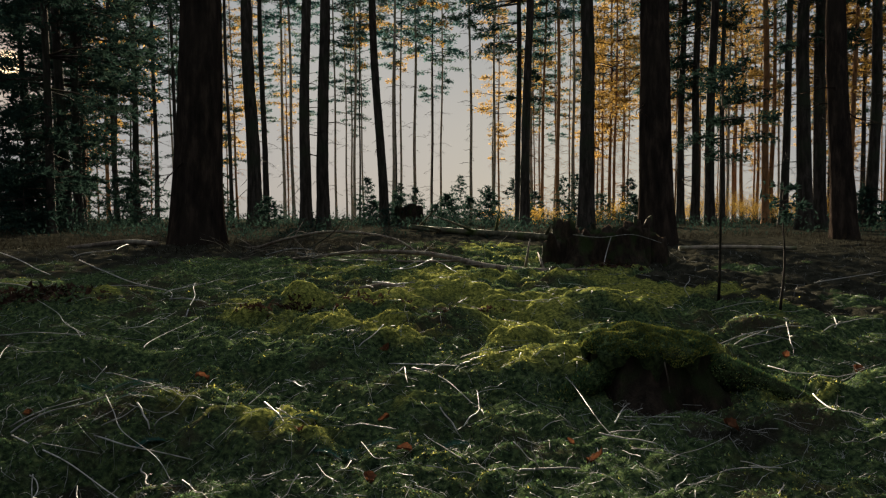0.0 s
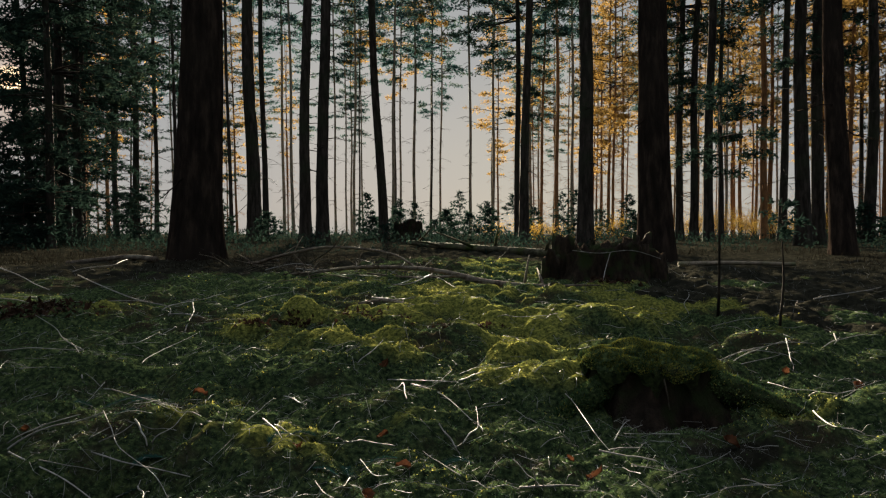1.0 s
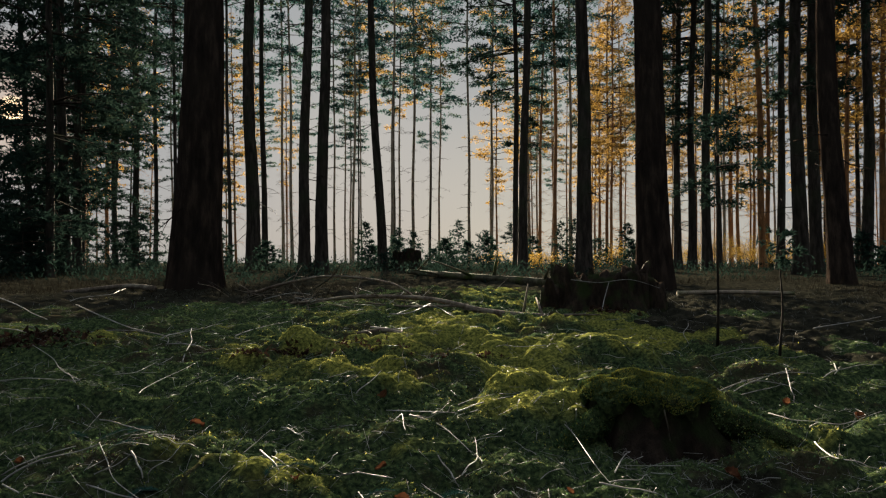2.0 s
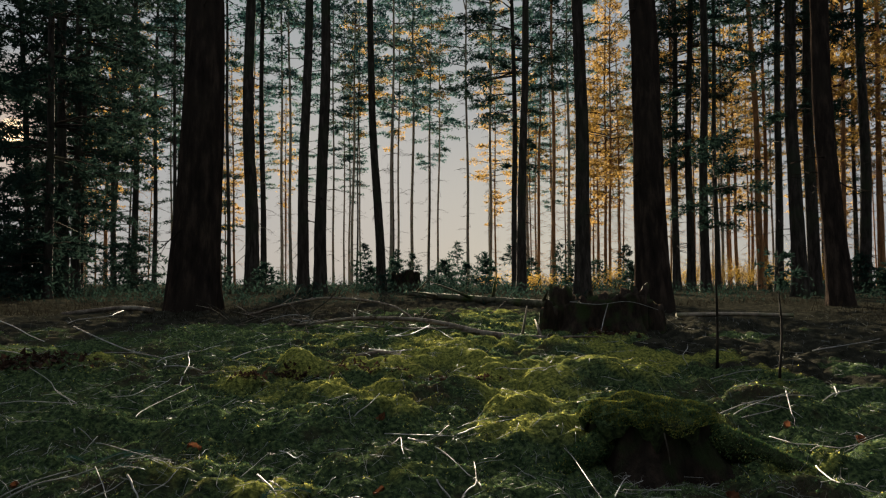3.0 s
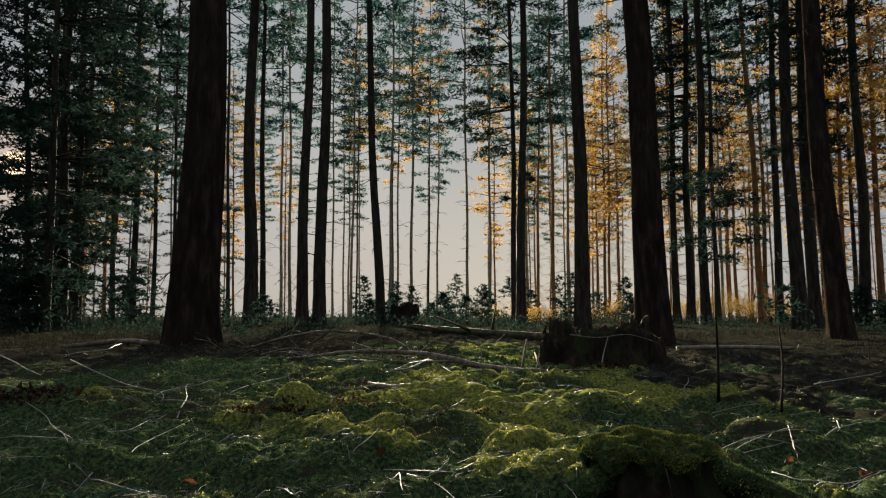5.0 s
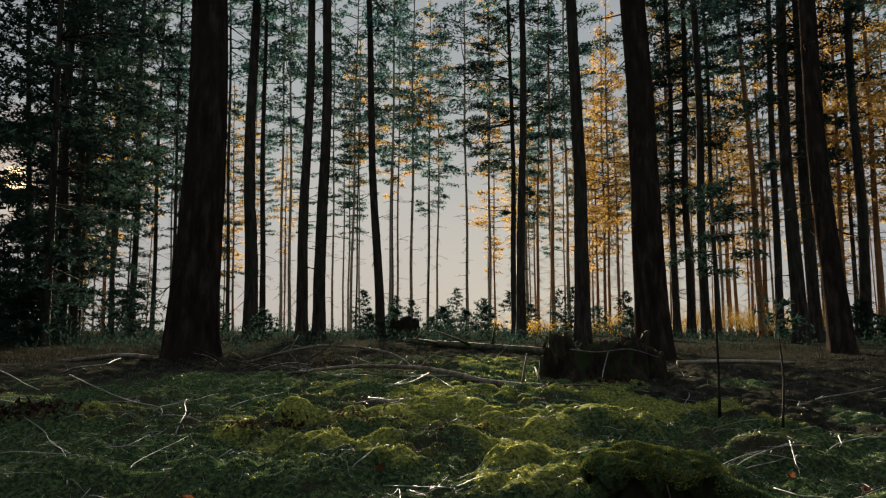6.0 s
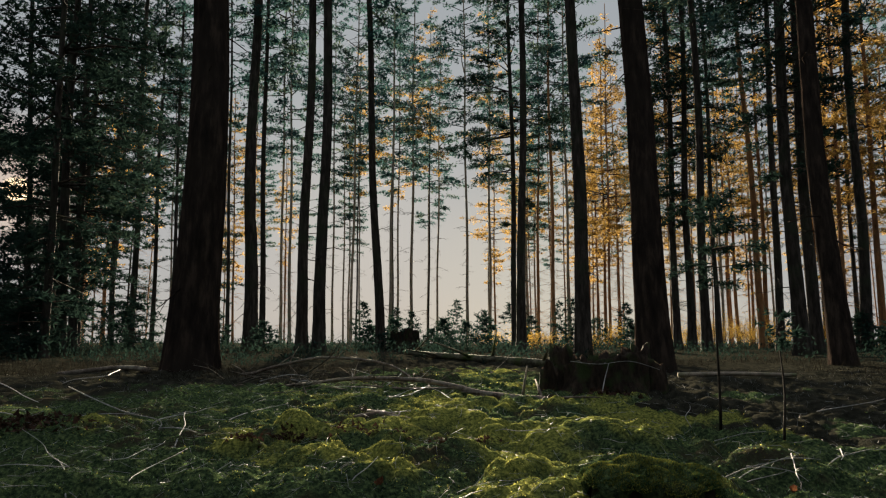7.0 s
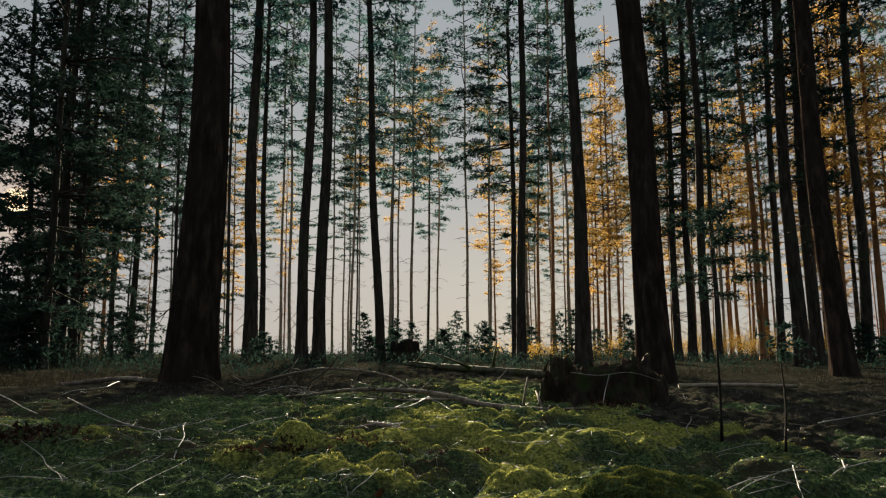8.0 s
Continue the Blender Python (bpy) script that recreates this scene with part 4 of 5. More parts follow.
far_stump = rotten_ring("tree_stump", -1.02, 21.0, 0.42, 0.55, 23.0, 0.3, 0.3)
tagged(far_stump, "dark old stump among young spruces", "stump")


# ---- fallen wood ----
def fallen(name, label, category, points, r0, r1, mat, seed, sides=14, group="", twigs=0, bumpy=0.10):
    """A log or branch through points given relative to the first one."""
    rnd = random.Random(seed)
    pts = [Vector(p) for p in points]
    fine = []
    for i in range(len(pts) - 1):
        a, b, c, d = pts[max(i - 1, 0)], pts[i], pts[i + 1], pts[min(i + 2, len(pts) - 1)]
        for k in range(6):
            t = k / 6
            fine.append(0.5 * ((2 * b) + (c - a) * t + (2 * a - 5 * b + 4 * c - d) * t * t + (3 * b - a - 3 * c + d) * t ** 3))
    fine.append(pts[-1])
    n = len(fine)
    origin = fine[n // 2].copy()
    local = [p - origin for p in fine]
    radii = [r0 + (r1 - r0) * i / (n - 1) for i in range(n)]
    v, f = tube(local, radii, sides, wobble=lambda i, k: 1 + bumpy * noise.noise(Vector((k * 0.9, i * 0.5, seed * 2.3))))
    for _ in range(twigs):
        i = rnd.randrange(2, n - 1)
        way = Vector((rnd.gauss(0, 1), rnd.gauss(0, 1), abs(rnd.gauss(0, 0.6)))).normalized()
        l = rnd.uniform(4, 14) * radii[i] + 0.03
        tube([local[i], local[i] + way * l * 0.5 + Vector((0, 0, 0.01)), local[i] + way * l], [radii[i] * 0.5, radii[i] * 0.35, radii[i] * 0.15], 5, v, f)
    ob = new(name, mesh_of(name, v, f, mat))
    ob.location = origin
    return tagged(ob, label, category, group)


def on(x, y, lift):
    return (x, y, gz(x, y) + lift)


MOSSY_LOG = material("mossy_bark", [(0.3, (0.025, 0.025, 0.016)), (0.5, (0.075, 0.072, 0.050)), (0.75, (0.17, 0.155, 0.11))], scale=(9, 9, 9),
                     bump=0.7, depth=0.012, second=(0.045, 0.065, 0.020), second_scale=2.4, gloss=0.04)
fallen("fallen_log", "long grey fallen log with mossy bark", "log",
       [on(-0.65, 14.0, 0.05), on(0.0, 13.2, 0.055), on(0.9, 12.1, 0.06), on(1.72, 11.1, 0.065)], 0.050, 0.068, MOSSY_LOG, 1, 18, twigs=6)
fallen("fallen_log", "pale thin fallen trunk lying behind the saplings", "log",
       [on(2.72, 8.1, 0.05), on(3.3, 8.0, 0.045), on(3.95, 7.85, 0.04)], 0.030, 0.020, BARK_PALE, 2, 14)
fallen("fallen_log", "thin dark fallen stem beside great pine", "log",
       [on(-4.6, 8.6, 0.03), on(-3.9, 8.7, 0.05), on(-3.4, 8.35, 0.05)], 0.028, 0.034, DEAD_BRANCH, 3, 12)
fallen("fallen_branch", "bare arched branch springing off the floor", "branch",
       [(-2.18, 7.9, gz(-2.18, 7.9) + 0.01), (-2.05, 7.88, 0.430), (-1.78, 7.8, 0.509), (-1.317, 7.7, 0.599), (-0.867, 7.5, 0.591), (-0.486, 7.2, 0.534), (-0.274, 6.95, 0.424), (-0.21, 6.86, 0.40)],
       0.019, 0.010, DEAD_BRANCH, 4, 10, twigs=12)
fallen("fallen_branch", "thick crooked bare branch across the moss", "branch",
       [(-1.585, 7.2, 0.330), (-1.272, 7.1, 0.366), (-0.81, 7.0, 0.416), (-0.242, 6.85, 0.412), (0.086, 6.7, 0.372), (0.345, 6.5, 0.318), (0.62, 6.3, 0.290), (0.92, 6.12, 0.280)],
       0.012, 0.034, DEAD_BRANCH, 5, 12, twigs=9)
fallen("fallen_branch", "thin dark branch lying beside thicker one", "branch",
       [(-0.743, 6.9, 0.362), (-0.35, 6.8, 0.332), (0.139, 6.65, 0.347)], 0.007, 0.013, DEAD_BRANCH, 14, 8, twigs=4)
fallen("fallen_branch", "short broken branch piece on mossy hummock", "branch",
       [on(-0.62, 5.2, 0.03), on(-0.42, 5.2, 0.03), on(-0.20, 5.25, 0.035)], 0.014, 0.022, DEAD_BRANCH, 6, 8, twigs=2)
fallen("dead_stick", "dark bare stick leaning over fallen branches", "stick",
       [on(-1.52, 7.6, 0.0), (-1.19, 7.6, 0.595), (-1.056, 7.6, 0.80)], 0.009, 0.004, BARK_DARK, 7, 6, twigs=3)
fallen("dead_stick", "thin bare stick standing among fallen branches", "stick",
       [on(-0.60, 7.5, 0.0), (-0.59, 7.5, 0.45), (-0.578, 7.5, 0.80)], 0.006, 0.003, BARK_DARK, 8, 6, twigs=2)
fallen("dead_stick", "short thin snag standing under arched branch", "stick",
       [on(-0.90, 7.4, 0.0), (-0.88, 7.4, 0.462), (-0.838, 7.42, 0.59)], 0.006, 0.004, DEAD_BRANCH, 13, 6)
fallen("dead_stick", "thin stick propped against crooked branch", "stick",
       [on(-0.44, 6.0, 0.01), (-0.28, 6.25, 0.31), (-0.10, 6.54, 0.375)], 0.005, 0.004, TWIG, 15, 6)
fallen("dead_stick", "pale twig leaning against black stump", "stick",
       [on(1.44, 6.28, 0.0), (1.47, 6.34, 0.42), (1.53, 6.4, 0.58)], 0.005, 0.003, TWIG, 9, 6)
fallen("dead_stick", "pale crooked stick lying over stump rim", "stick",
       [(1.20, 6.5, 0.60), (1.45, 6.45, 0.575), (1.75, 6.5, 0.60), (2.05, 6.6, 0.52)], 0.0032, 0.002, TWIG, 10, 6, twigs=2)
fallen("dead_stick", "pale twig leaning beside fallen log", "stick",
       [on(0.62, 8.6, 0.0), (0.78, 8.7, 0.52), (0.92, 8.8, 0.66)], 0.0045, 0.002, DEAD_BRANCH, 12, 6)

# thin brushwood heaped under and round the arched branch
heap_rnd = random.Random(23)
for i in range(46):
    x, y = heap_rnd.gauss(-1.15, 0.62), heap_rnd.gauss(7.35, 0.38)
    turn, l, up = heap_rnd.uniform(0, 2 * math.pi), heap_rnd.uniform(0.22, 0.75), heap_rnd.uniform(-0.05, 0.5) ** 2
    ex, ey = x + math.cos(turn) * l, y + math.sin(turn) * l * 0.6
    mx, my = (x + ex) / 2 + heap_rnd.gauss(0, 0.04), (y + ey) / 2 + heap_rnd.gauss(0, 0.04)
    fallen("fallen_twig", "thin grey dead stick in a brushwood heap", "twig",
           [on(x, y, 0.01), (mx, my, gz(mx, my) + 0.03 + 0.5 * up * l + heap_rnd.uniform(0, 0.06)), (ex, ey, gz(ex, ey) + 0.02 + up * l + heap_rnd.uniform(0, 0.08))],
           heap_rnd.uniform(0.0030, 0.0065), 0.0018, heap_rnd.choice((DEAD_BRANCH, DEAD_BRANCH, SHOOT, BARK_DARK)), 200 + i, 5, "brushwood heap", twigs=heap_rnd.choice((0, 1, 2, 3)))

TWIGS = [0]


def twig(a, m, b, r):
    """A thin dry stick on the moss from a over m to b."""
    TWIGS[0] += 1
    rnd = random.Random(TWIGS[0])
    lift = r + 0.014
    r = max(r, 0.0018) * (0.62 if max(a[1], b[1]) < 3 else 0.48)
    za, zb = gz(*a), gz(*b)
    k1, k2 = rnd.uniform(0.3, 0.6), rnd.uniform(0.4, 0.7)
    flat = [a, (a[0] + (m[0] - a[0]) * k1, a[1] + (m[1] - a[1]) * k1), m, (m[0] + (b[0] - m[0]) * k2, m[1] + (b[1] - m[1]) * k2), b]
    crook = 0.013 * math.hypot(b[0] - a[0], b[1] - a[1])
    flat = [flat[0]] + [(q[0] + rnd.gauss(0, crook), q[1] + rnd.gauss(0, crook)) for q in flat[1:4]] + [flat[4]]
    over = max(gz(*q) - (za + (zb - za) * i / 4) for i, q in enumerate(flat))
    pts = [(q[0], q[1], za + (zb - za) * i / 4 + lift + 0.6 * over * (1 if 0 < i < 4 else 0.5) + rnd.uniform(0, 0.006)) for i, q in enumerate(flat)]
    fallen("fallen_twig", "thin pale dry twig lying on moss", "twig", pts, r * 1.1, r * 0.55, TWIG, TWIGS[0], 6, "fallen twigs", twigs=rnd.choice((0, 1, 2, 4)))


twig((-1.49, 2.40), (-1.18, 2.19), (-0.89, 1.97), 0.0042)
twig((-0.89, 1.97), (-0.86, 1.96), (-0.83, 1.97), 0.0032)
twig((-1.55, 2.49), (-1.44, 2.56), (-1.25, 2.58), 0.0058)
twig((-1.57, 2.52), (-1.49, 2.60), (-1.36, 2.63), 0.0042)
twig((-1.25, 2.58), (-1.06, 2.32), (-0.80, 2.04), 0.0030)
twig((-0.95, 2.18), (-0.88, 2.04), (-0.79, 1.87), 0.0046)
twig((-1.15, 2.29), (-1.01, 2.23), (-0.77, 2.13), 0.0043)
twig((-1.24, 1.93), (-1.07, 1.92), (-0.89, 1.93), 0.0031)
twig((-1.30, 2.18), (-1.20, 2.04), (-1.12, 1.86), 0.0033)
twig((-1.29, 2.18), (-1.21, 2.04), (-1.14, 1.94), 0.0026)
twig((-1.08, 2.46), (-1.03, 2.40), (-0.98, 2.32), 0.0062)
twig((-0.61, 2.38), (-0.55, 2.27), (-0.50, 2.18), 0.0051)
twig((-1.15, 2.34), (-1.10, 2.38), (-1.09, 2.47), 0.0031)
twig((-0.99, 2.38), (-0.94, 2.44), (-0.92, 2.52), 0.0031)
twig((-2.01, 3.16), (-2.12, 3.39), (-2.14, 3.45), 0.0033)
twig((-1.66, 3.23), (-1.85, 3.61), (-2.24, 4.15), 0.0070)
twig((-1.95, 3.23), (-1.74, 3.33), (-1.58, 3.23), 0.0043)
twig((-1.58, 3.23), (-1.28, 2.92), (-0.99, 2.62), 0.0056)
twig((-2.38, 3.75), (-2.22, 3.80), (-1.90, 3.71), 0.0061)
twig((-1.90, 3.71), (-2.29, 4.15), (-2.59, 4.47), 0.0053)
twig((-1.47, 3.43), (-1.49, 3.73), (-1.46, 4.18), 0.0048)
twig((-1.86, 4.00), (-1.74, 4.07), (-1.76, 4.37), 0.0052)
twig((-3.56, 5.64), (-3.14, 5.38), (-2.80, 5.24), 0.0086)
twig((-2.80, 5.24), (-2.55, 5.41), (-2.24, 5.31), 0.0087)
twig((-3.56, 6.87), (-2.34, 5.29), (-1.93, 4.95), 0.0102)
twig((-1.93, 4.95), (-1.72, 4.81), (-1.60, 4.73), 0.0108)
twig((-1.63, 4.44), (-1.74, 4.85), (-1.87, 5.29), 0.0093)
twig((-2.02, 5.06), (-1.93, 5.26), (-1.84, 5.31), 0.0085)
twig((-1.98, 5.17), (-1.85, 5.53), (-1.80, 5.81), 0.0053)
twig((-4.65, 7.37), (-3.89, 6.54), (-3.42, 6.12), 0.0105)
twig((-3.88, 7.37), (-3.62, 7.70), (-3.72, 8.30), 0.0090)
twig((-0.39, 3.23), (-0.33, 3.30), (-0.29, 3.41), 0.0053)
twig((-0.24, 3.09), (-0.11, 3.04), (0.07, 2.95), 0.0049)
twig((0.07, 2.95), (0.14, 3.07), (0.35, 3.35), 0.0059)
twig((-0.13, 2.92), (0.01, 2.76), (0.11, 2.55), 0.0044)
twig((0.12, 2.55), (0.13, 2.49), (0.14, 2.40), 0.0040)
twig((-0.32, 2.26), (-0.27, 2.28), (-0.15, 2.23), 0.0037)
twig((-0.66, 2.92), (-0.55, 2.72), (-0.51, 2.75), 0.0035)
twig((0.07, 2.36), (0.13, 2.45), (0.13, 2.69), 0.0032)
twig((0.63, 4.22), (0.47, 4.31), (0.35, 4.47), 0.0055)
twig((-0.54, 5.38), (-0.36, 5.26), (-0.22, 5.48), 0.0135)
twig((0.50, 2.22), (0.57, 2.16), (0.65, 2.11), 0.0048)
twig((0.50, 2.84), (0.52, 2.42), (0.53, 2.20), 0.0031)
twig((0.59, 2.39), (0.65, 2.52), (0.71, 2.65), 0.0040)
twig((0.54, 2.26), (0.64, 2.27), (0.68, 2.31), 0.0029)
twig((0.68, 1.92), (0.80, 1.94), (0.93, 1.90), 0.0031)
twig((1.40, 3.42), (1.65, 3.61), (1.82, 3.66), 0.0058)
twig((1.37, 3.49), (1.73, 3.71), (1.95, 3.67), 0.0060)
twig((1.41, 3.39), (1.56, 3.47), (1.70, 3.52), 0.0056)
twig((1.54, 3.61), (1.71, 3.55), (1.74, 3.39), 0.0046)
twig((1.83, 3.73), (1.69, 3.39), (1.67, 3.33), 0.0054)
twig((1.44, 3.09), (1.46, 2.92), (1.60, 2.84), 0.0047)
twig((1.43, 2.69), (1.35, 2.42), (1.40, 2.31), 0.0047)
twig((1.63, 2.92), (1.69, 2.92), (1.94, 3.09), 0.0037)
twig((1.53, 2.92), (1.58, 2.80), (1.66, 2.77), 0.0036)
twig((2.06, 3.80), (2.32, 4.07), (2.65, 4.22), 0.0065)
twig((2.48, 4.47), (2.24, 4.00), (2.16, 3.86), 0.0077)
twig((1.92, 3.26), (1.90, 3.18), (1.88, 3.11), 0.0051)
twig((2.93, 5.53), (3.35, 5.81), (3.83, 6.12), 0.0093)
twig((1.19, 4.75), (1.15, 4.47), (1.14, 4.34), 0.0058)
twig((2.04, 5.81), (1.84, 5.29), (1.70, 4.75), 0.0068)
twig((1.78, 4.64), (1.98, 4.65), (2.10, 4.60), 0.0060)
twig((0.33, 2.34), (0.40, 2.40), (0.45, 2.42), 0.0023)
twig((0.21, 1.90), (0.29, 1.90), (0.38, 1.92), 0.0055)
twig((-0.36, 1.98), (-0.32, 1.90), (-0.28, 1.85), 0.0024)
twig((-0.25, 2.13), (-0.20, 1.98), (-0.15, 1.94), 0.0025)
twig((-0.01, 2.42), (0.03, 2.36), (0.06, 2.31), 0.0038)
twig((-0.19, 2.80), (-0.16, 2.84), (-0.13, 2.58), 0.0036)
twig((-0.27, 2.04), (-0.27, 1.94), (-0.30, 1.90), 0.0025)
twig((-0.19, 1.90), (-0.15, 1.93), (-0.09, 1.98), 0.0019)
twig((0.07, 1.98), (0.12, 1.90), (0.21, 1.89), 0.0024)
twig((0.65, 2.01), (0.77, 2.07), (0.91, 2.20), 0.0020)
twig((-1.55, 5.29), (-1.39, 5.67), (-1.24, 5.81), 0.0073)
twig((-0.45, 5.90), (-0.24, 6.60), (0.02, 7.30), 0.0060)
twig((-0.13, 6.87), (0.08, 6.12), (0.21, 5.73), 0.0050)

# short broken twigs strewn over the floor
strew = random.Random(31)
twig_kinds = []
for s in range(9):
    l = 0.05 + 0.02 * s
    rs = random.Random(s + 50)
    pts = [(l * (i / 4 - 0.5), rs.gauss(0, 0.022) * l, rs.gauss(0.02, 0.02) * l) for i in range(5)]
    ob = fallen("fallen_twig", "short broken pale twig lying on moss", "twig", pts, 0.0013 + 0.00010 * s, 0.0006, TWIG, s + 90, 5, "fallen twigs", twigs=s % 3)
    twig_kinds.append(ob)
for i in range(230):
    y = 1.5 + 4.6 * strew.random() ** 1.5
    x = strew.uniform(-1, 1) * (0.62 * y + 0.2)
    m = pose(x, y, gz(x, y) + 0.018, strew.uniform(-8, 8), strew.uniform(-14, 14), strew.uniform(0, 360))
    if i < 9:
        twig_kinds[i].matrix_world = m
    else:
        copy_thing(twig_kinds[i % 9], m)


# fine dead shoots that lie everywhere on the moss, too many to count
def shoots(count, seed):
    rnd = random.Random(seed)
    verts, faces = [], []
    for _ in range(count):
        y = 1.45 + 6.0 * rnd.random() ** 1.7
        x = rnd.uniform(-1, 1) * (0.66 * y + 0.2)
        if float(litter(x, y)) > 0 and rnd.random() < 0.8:
            continue
        l, a, bend = rnd.uniform(0.025, 0.10) * (0.7 + 0.16 * y), rnd.uniform(0, 6.28), rnd.gauss(0, 0.25)
        flat = []
        for _ in range(5):
            flat.append((x, y))
            x, y = x + math.cos(a) * l / 4, y + math.sin(a) * l / 4
            a += bend / 4 + (rnd.gauss(0, 0.6) if rnd.random() < 0.25 else 0)
        za, zb = gz(*flat[0]) + 0.006, gz(*flat[4]) + 0.006 + (0.4 * l * rnd.random() if rnd.random() < 0.3 else 0)
        over = max(0, gz(*flat[2]) + 0.004 - (za + zb) / 2)
        pts = [(q[0], q[1], za + (zb - za) * i / 4 + over) for i, q in enumerate(flat)]
        r = (0.0006 + 0.00013 * y) * rnd.uniform(0.6, 1.4)
        tube(pts, [r, r, r * 0.9, r * 0.7, r * 0.4], 3, verts, faces)
        if rnd.random() < 0.4:
            b = a + rnd.choice((-1, 1)) * rnd.uniform(0.5, 1.2)
            q = pts[2]
            tube([q, (q[0] + math.cos(b) * l * 0.2, q[1] + math.sin(b) * l * 0.2, q[2] + 0.008), (q[0] + math.cos(b) * l * 0.4, q[1] + math.sin(b) * l * 0.4, q[2])], [r * 0.7, r * 0.6, r * 0.3], 3, verts, faces)
    return mesh_of("twig_litter", verts, faces, SHOOT)


tagged(new("twig_litter", shoots(1900, 5)), "fine pale dead shoots scattered over moss", "litter", kind="stuff")


# ---- saplings, young spruces, shrubs ----
def young_spruce(x, y, height, reach, seed, label, clear=0.1, density=26, stem=0.012, needles=NEEDLE_DARK, name="young_spruce", spray=0.09):
    root = new(name)
    tagged(root, label, "young tree")
    root.matrix_world = pose(x, y, gz(x, y) - 0.02, 0, 0, seed * 37)
    pts = [(0.03 * math.sin(i * 1.1 + seed) * height * 0.5, 0.02 * math.cos(i * 0.9) * height * 0.5, height * i / 8) for i in range(9)]
    v, f = tube(pts, [stem * (1 - 0.85 * i / 8) for i in range(9)], 7)
    part("stem", mesh_of("stem", v, f, BARK_DARK), root)
    limbs, crown = crown_meshes(seed + 300, height * clear, height * 0.98, reach, height * 0.06, 4, density, spray, spray * 0.16, 0.18, needles, BARK_DARK, 0.15, thick=reach * 0.05)
    part("branchwork", limbs, root, kind="stuff")
    part("crown", crown, root, kind="stuff")
    return root


young_spruce(1.91, 4.85, 1.72, 0.52, 1, "slender young spruce with bare lower stem", clear=0.6, density=190, stem=0.011, spray=0.034)
young_spruce(2.13, 4.40, 0.85, 0.22, 2, "thin bare sapling with few twigs", clear=0.75, density=4, stem=0.010, spray=0.05)
for x, y, h, r, s, d in ((-1.35, 21.0, 0.95, 0.60, 3, 22), (-0.25, 22.5, 0.70, 0.40, 4, 12), (0.15, 20.5, 0.95, 0.48, 5, 12), (0.85, 22.0, 0.90, 0.45, 6, 11), (1.35, 20.0, 1.0, 0.45, 7, 12),
                         (-2.3, 23.0, 0.8, 0.5, 8, 12), (-4.7, 19.0, 0.8, 0.5, 9, 14), (5.6, 20.5, 0.9, 0.45, 10, 9)):
    young_spruce(x, y, h, r, s, "bushy young spruce among undergrowth", clear=0.03, density=d, spray=0.11)
edge = random.Random(91)
for i in range(13):
    y = edge.uniform(25, 33)
    young_spruce(y * (-0.10 + 0.033 * i) + edge.uniform(-0.3, 0.3), y, edge.uniform(1.0, 2.1), edge.uniform(0.5, 0.75), i + 40, "small pointed young spruce at the wood's far edge", clear=0.03, density=16, spray=0.13)
for x, y, h, r, s, d in ((11.4, 19.0, 1.1, 0.6, 12, 20), (10.2, 15.5, 0.9, 0.55, 16, 18),
                         (-8.6, 15.0, 1.1, 0.8, 14, 24), (-10.2, 16.0, 1.5, 0.9, 17, 24), (-9.0, 21.0, 1.6, 1.0, 18, 24), (-11.8, 18.0, 1.8, 1.0, 19, 24), (-7.8, 24.0, 1.4, 0.9, 20, 22),
                         (-13.5, 22.0, 2.0, 1.1, 21, 24), (-9.3, 16.4, 3.2, 1.2, 23, 40), (-8.3, 14.0, 2.9, 1.1, 24, 40), (-10.9, 18.6, 3.8, 1.3, 25, 40), (-12.0, 26.0, 1.8, 1.0, 22, 24)):
    young_spruce(x, y, h, r, s, "dense dark young spruce under taller trees", clear=0.03, density=d, spray=0.15)



def shrub(x, y, height, spread, seed):
    root = new("shrub")
    tagged(root, "leafy shrub with ochre leaves, backlit gold put into their colour", "shrub", "golden shrubs")
    root.matrix_world = pose(x, y, gz(x, y) - 0.03)
    rnd, nrnd = random.Random(seed), np.random.default_rng(seed)
    v, f, at, ways = [], [], [], []
    for _ in range(10 + int(4 * height)):
        a, o = rnd.uniform(0, 2 * math.pi), rnd.uniform(0.2, 1)
        end = Vector((math.cos(a) * spread * o, math.sin(a) * spread * o, height * rnd.uniform(0.5, 1.05)))
        mid = end * 0.5 + Vector((rnd.gauss(0, 0.1), rnd.gauss(0, 0.1), height * 0.12))
        tube([(0, 0, 0), mid, end], [0.009, 0.006, 0.002], 4, v, f)
        for _ in range(38):
            s = rnd.uniform(0.25, 1)
            p = mid * (2 * s) if s < 0.5 else mid.lerp(end, 2 * s - 1)
            at.append((p.x + rnd.gauss(0, 0.13), p.y + rnd.gauss(0, 0.13), max(0.03, p.z + rnd.gauss(0, 0.1))))
            ways.append((rnd.gauss(0, 1), rnd.gauss(0, 1), rnd.gauss(-0.1, 0.6)))
    part("branchwork", mesh_of("branchwork", v, f, BARK_DARK), root, kind="stuff")
    part("foliage", tri_mesh("foliage", sprays(np.array(at), np.array(ways), nrnd, 0.050, 0.013, 3), LEAF_GOLD), root, kind="stuff")


bush = random.Random(77)
for i in range(18):
    y = bush.uniform(27, 38)
    shrub(y * (0.11 + 0.026 * i) + bush.uniform(-0.4, 0.4), y, bush.uniform(0.7, 1.5) * (1.0 if i > 3 else 0.6), bush.uniform(0.7, 1.2), i + 500)
for i in range(9):
    y = bush.uniform(29, 36)
    shrub(y * (0.36 + 0.022 * i), y, bush.uniform(1.2, 2.0), bush.uniform(0.9, 1.4), i + 540)
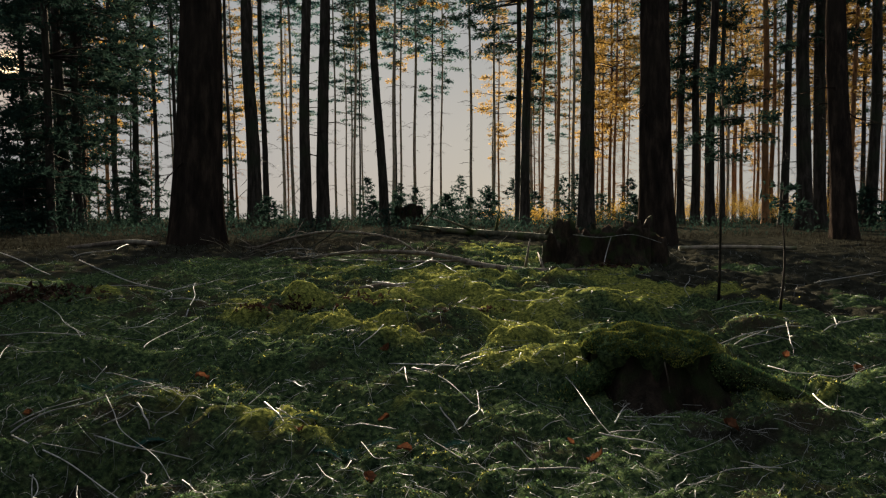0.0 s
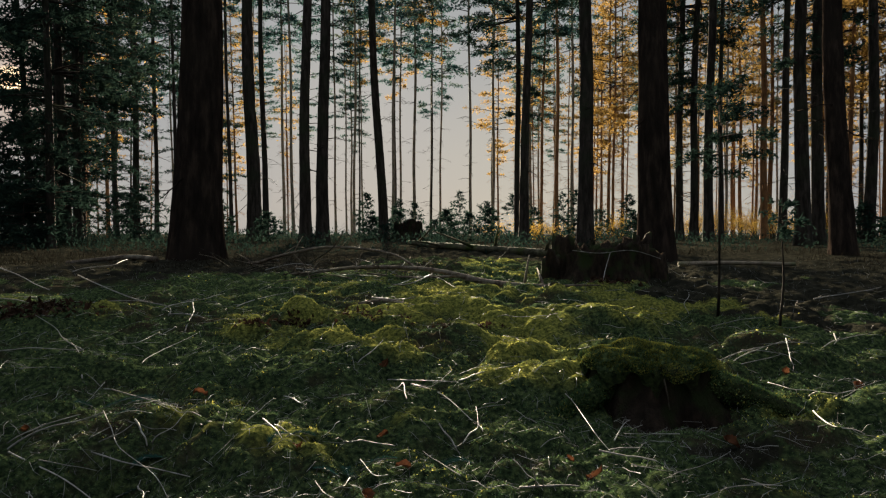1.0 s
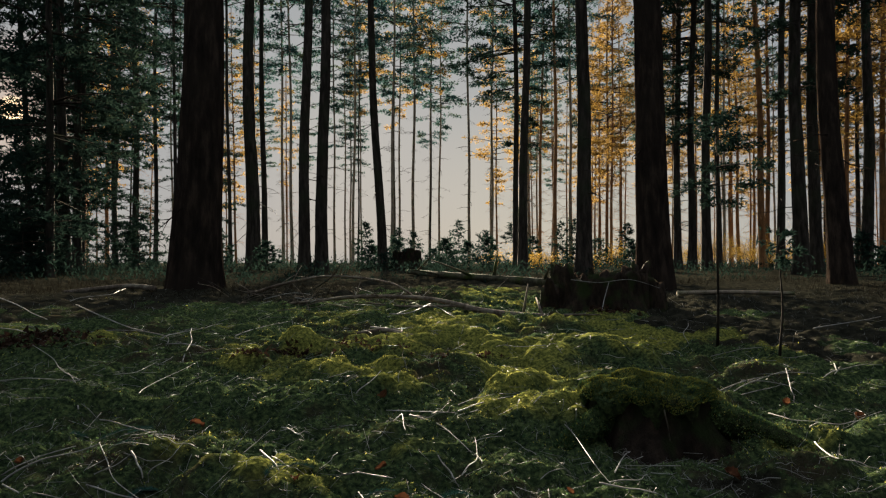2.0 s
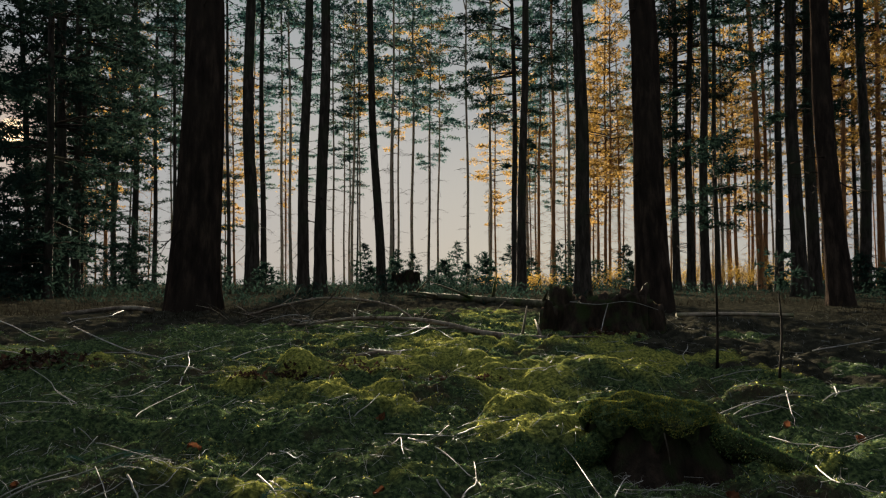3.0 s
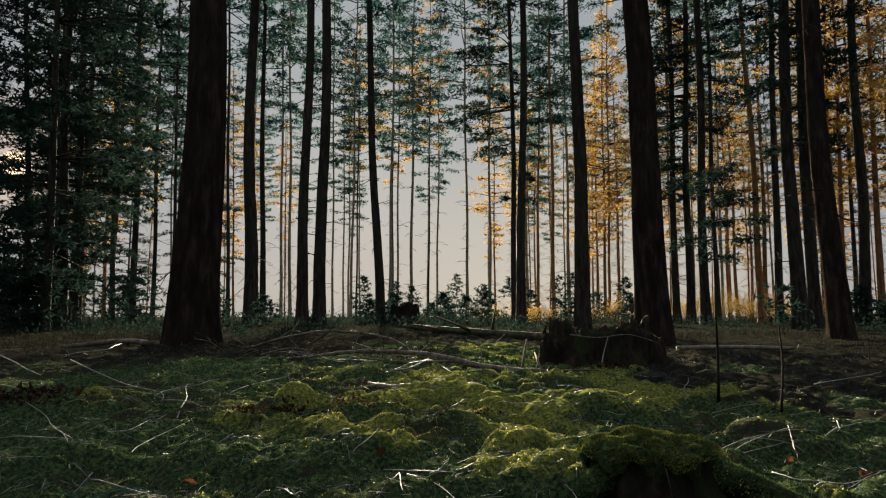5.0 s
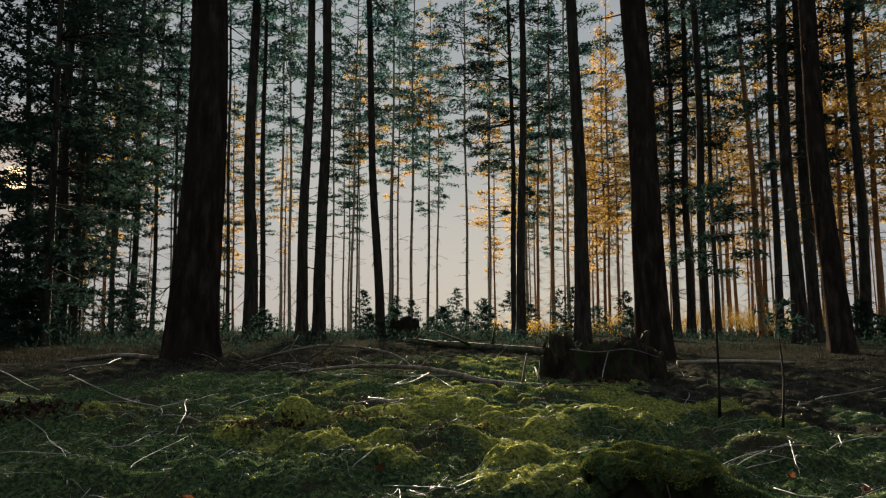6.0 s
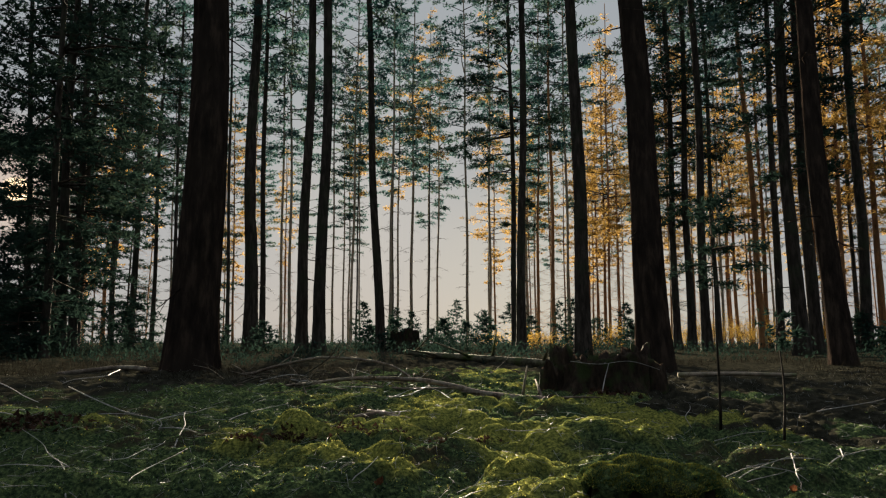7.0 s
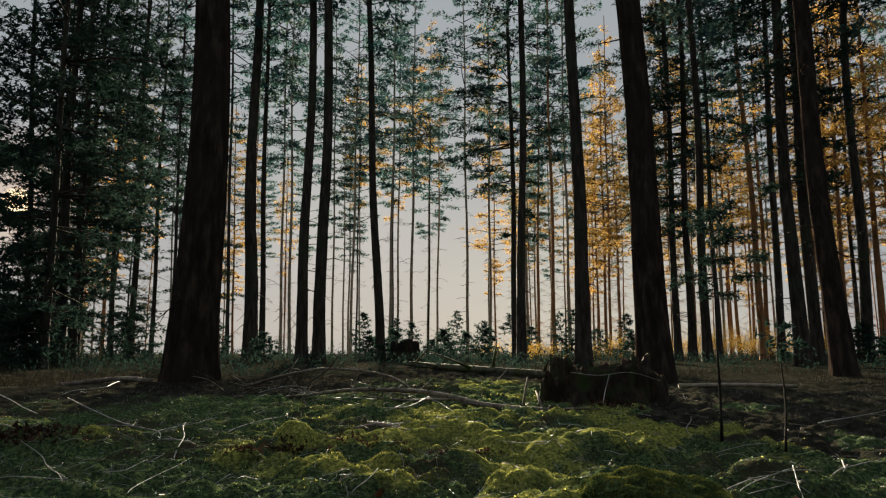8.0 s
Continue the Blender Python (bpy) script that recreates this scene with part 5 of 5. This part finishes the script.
for i in range(5):
    y = bush.uniform(34, 42)
    shrub(y * (0.06 + 0.025 * i), y, bush.uniform(0.7, 1.3), bush.uniform(0.6, 1.0), i + 560)

# ---- dead leaves and sprigs ----
def dead_leaf(x, y, size, seed):
    rnd = random.Random(seed)
    verts, faces = [], []
    for i in range(9):
        s = i / 8
        w = math.sin(math.pi * min(1, s * 1.02)) ** 0.8 * 0.34 * (1 + 0.22 * math.sin(i * 2.6 + seed))
        for k in (-1, -0.5, 0, 0.5, 1):
            verts.append(((s - 0.5) * size, w * k * size, size * (0.30 * k * k + 0.22 * math.sin(s * 3 + seed) + 0.05 * rnd.gauss(0, 1))))
    for i in range(8):
        for k in range(4):
            a = i * 5 + k
            faces.append((a, a + 1, a + 6, a + 5))
    ob = new("dead_leaf", mesh_of("dead_leaf", verts, faces, LEAF_BROWN))
    ob.matrix_world = pose(x, y, gz(x, y) + 0.012, rnd.uniform(-25, 25), rnd.uniform(-25, 25), rnd.uniform(0, 360))
    tagged(ob, "curled orange-brown dead leaf on moss", "leaf", "dead leaves")


for i, (x, y, s) in enumerate(((0.97, 2.33, 0.055), (0.44, 2.01, 0.05), (-0.28, 3.28, 0.06), (-0.27, 3.24, 0.05), (-0.98, 1.87, 0.06), (-1.01, 2.92, 0.06), (1.85, 3.11, 0.06),
                               (0.40, 2.17, 0.03), (1.62, 3.3, 0.05), (-1.55, 2.6, 0.05), (-0.2, 2.35, 0.045), (-0.12, 2.1, 0.045), (-0.45, 2.2, 0.04), (-0.2, 1.9, 0.05),
                               (1.05, 3.0, 0.04), (-0.62, 4.5, 0.05))):
    dead_leaf(x, y, s, i + 1)


def sprig(x, y, length, turn, seed):
    """A broken tip of a fir bough with needles on both sides."""
    rnd = random.Random(seed)
    v, f = tube([(0, 0, 0), (length * 0.5, 0.01, 0.015), (length, 0, 0.0)], [0.0022, 0.0018, 0.001], 5)
    root = new("fir_sprig")
    tagged(root, "fallen fir sprig with blue-green needles on moss", "sprig", "fir sprigs")
    root.matrix_world = pose(x, y, gz(x, y) + 0.02, rnd.uniform(-15, 15), rnd.uniform(-12, 12), turn)
    part("stem", mesh_of("stem", v, f, TWIG), root)
    tri = []
    for i in range(70):
        s = 0.08 + 0.92 * i / 69
        p = Vector((length * s, 0.01 * math.sin(s * 3), 0.015 * math.sin(s * 3.1)))
        for sg in (-1, 1):
            d = Vector((0.55, sg * 0.85, rnd.gauss(0.1, 0.2))).normalized() * 0.026 * (1.1 - 0.45 * s) * rnd.uniform(0.8, 1.2)
            w = Vector((0.0016, 0, 0))
            tri.append((p - w, p + w, p + d))
    part("foliage", tri_mesh("foliage", np.array(tri), FERN), root, kind="stuff")


for i, (x, y, l, a) in enumerate(((-1.02, 2.18, 0.16, 20), (-1.0, 2.24, 0.12, 60), (-0.27, 2.04, 0.15, 100), (-0.24, 2.06, 0.12, 30), (-0.30, 2.05, 0.11, 150), (-1.39, 2.84, 0.22, 10),
                                  (-1.3, 2.9, 0.2, 60), (-1.45, 2.9, 0.18, 140), (0.98, 4.95, 0.25, 15), (1.05, 5.0, 0.22, 160), (0.9, 5.05, 0.2, 60), (-0.55, 2.2, 0.12, 70), (-0.52, 2.3, 0.1, 10),
                                  (0.1, 2.2, 0.1, 200), (-1.2, 2.55, 0.15, 330))):
    sprig(x, y, l, a, i + 700)
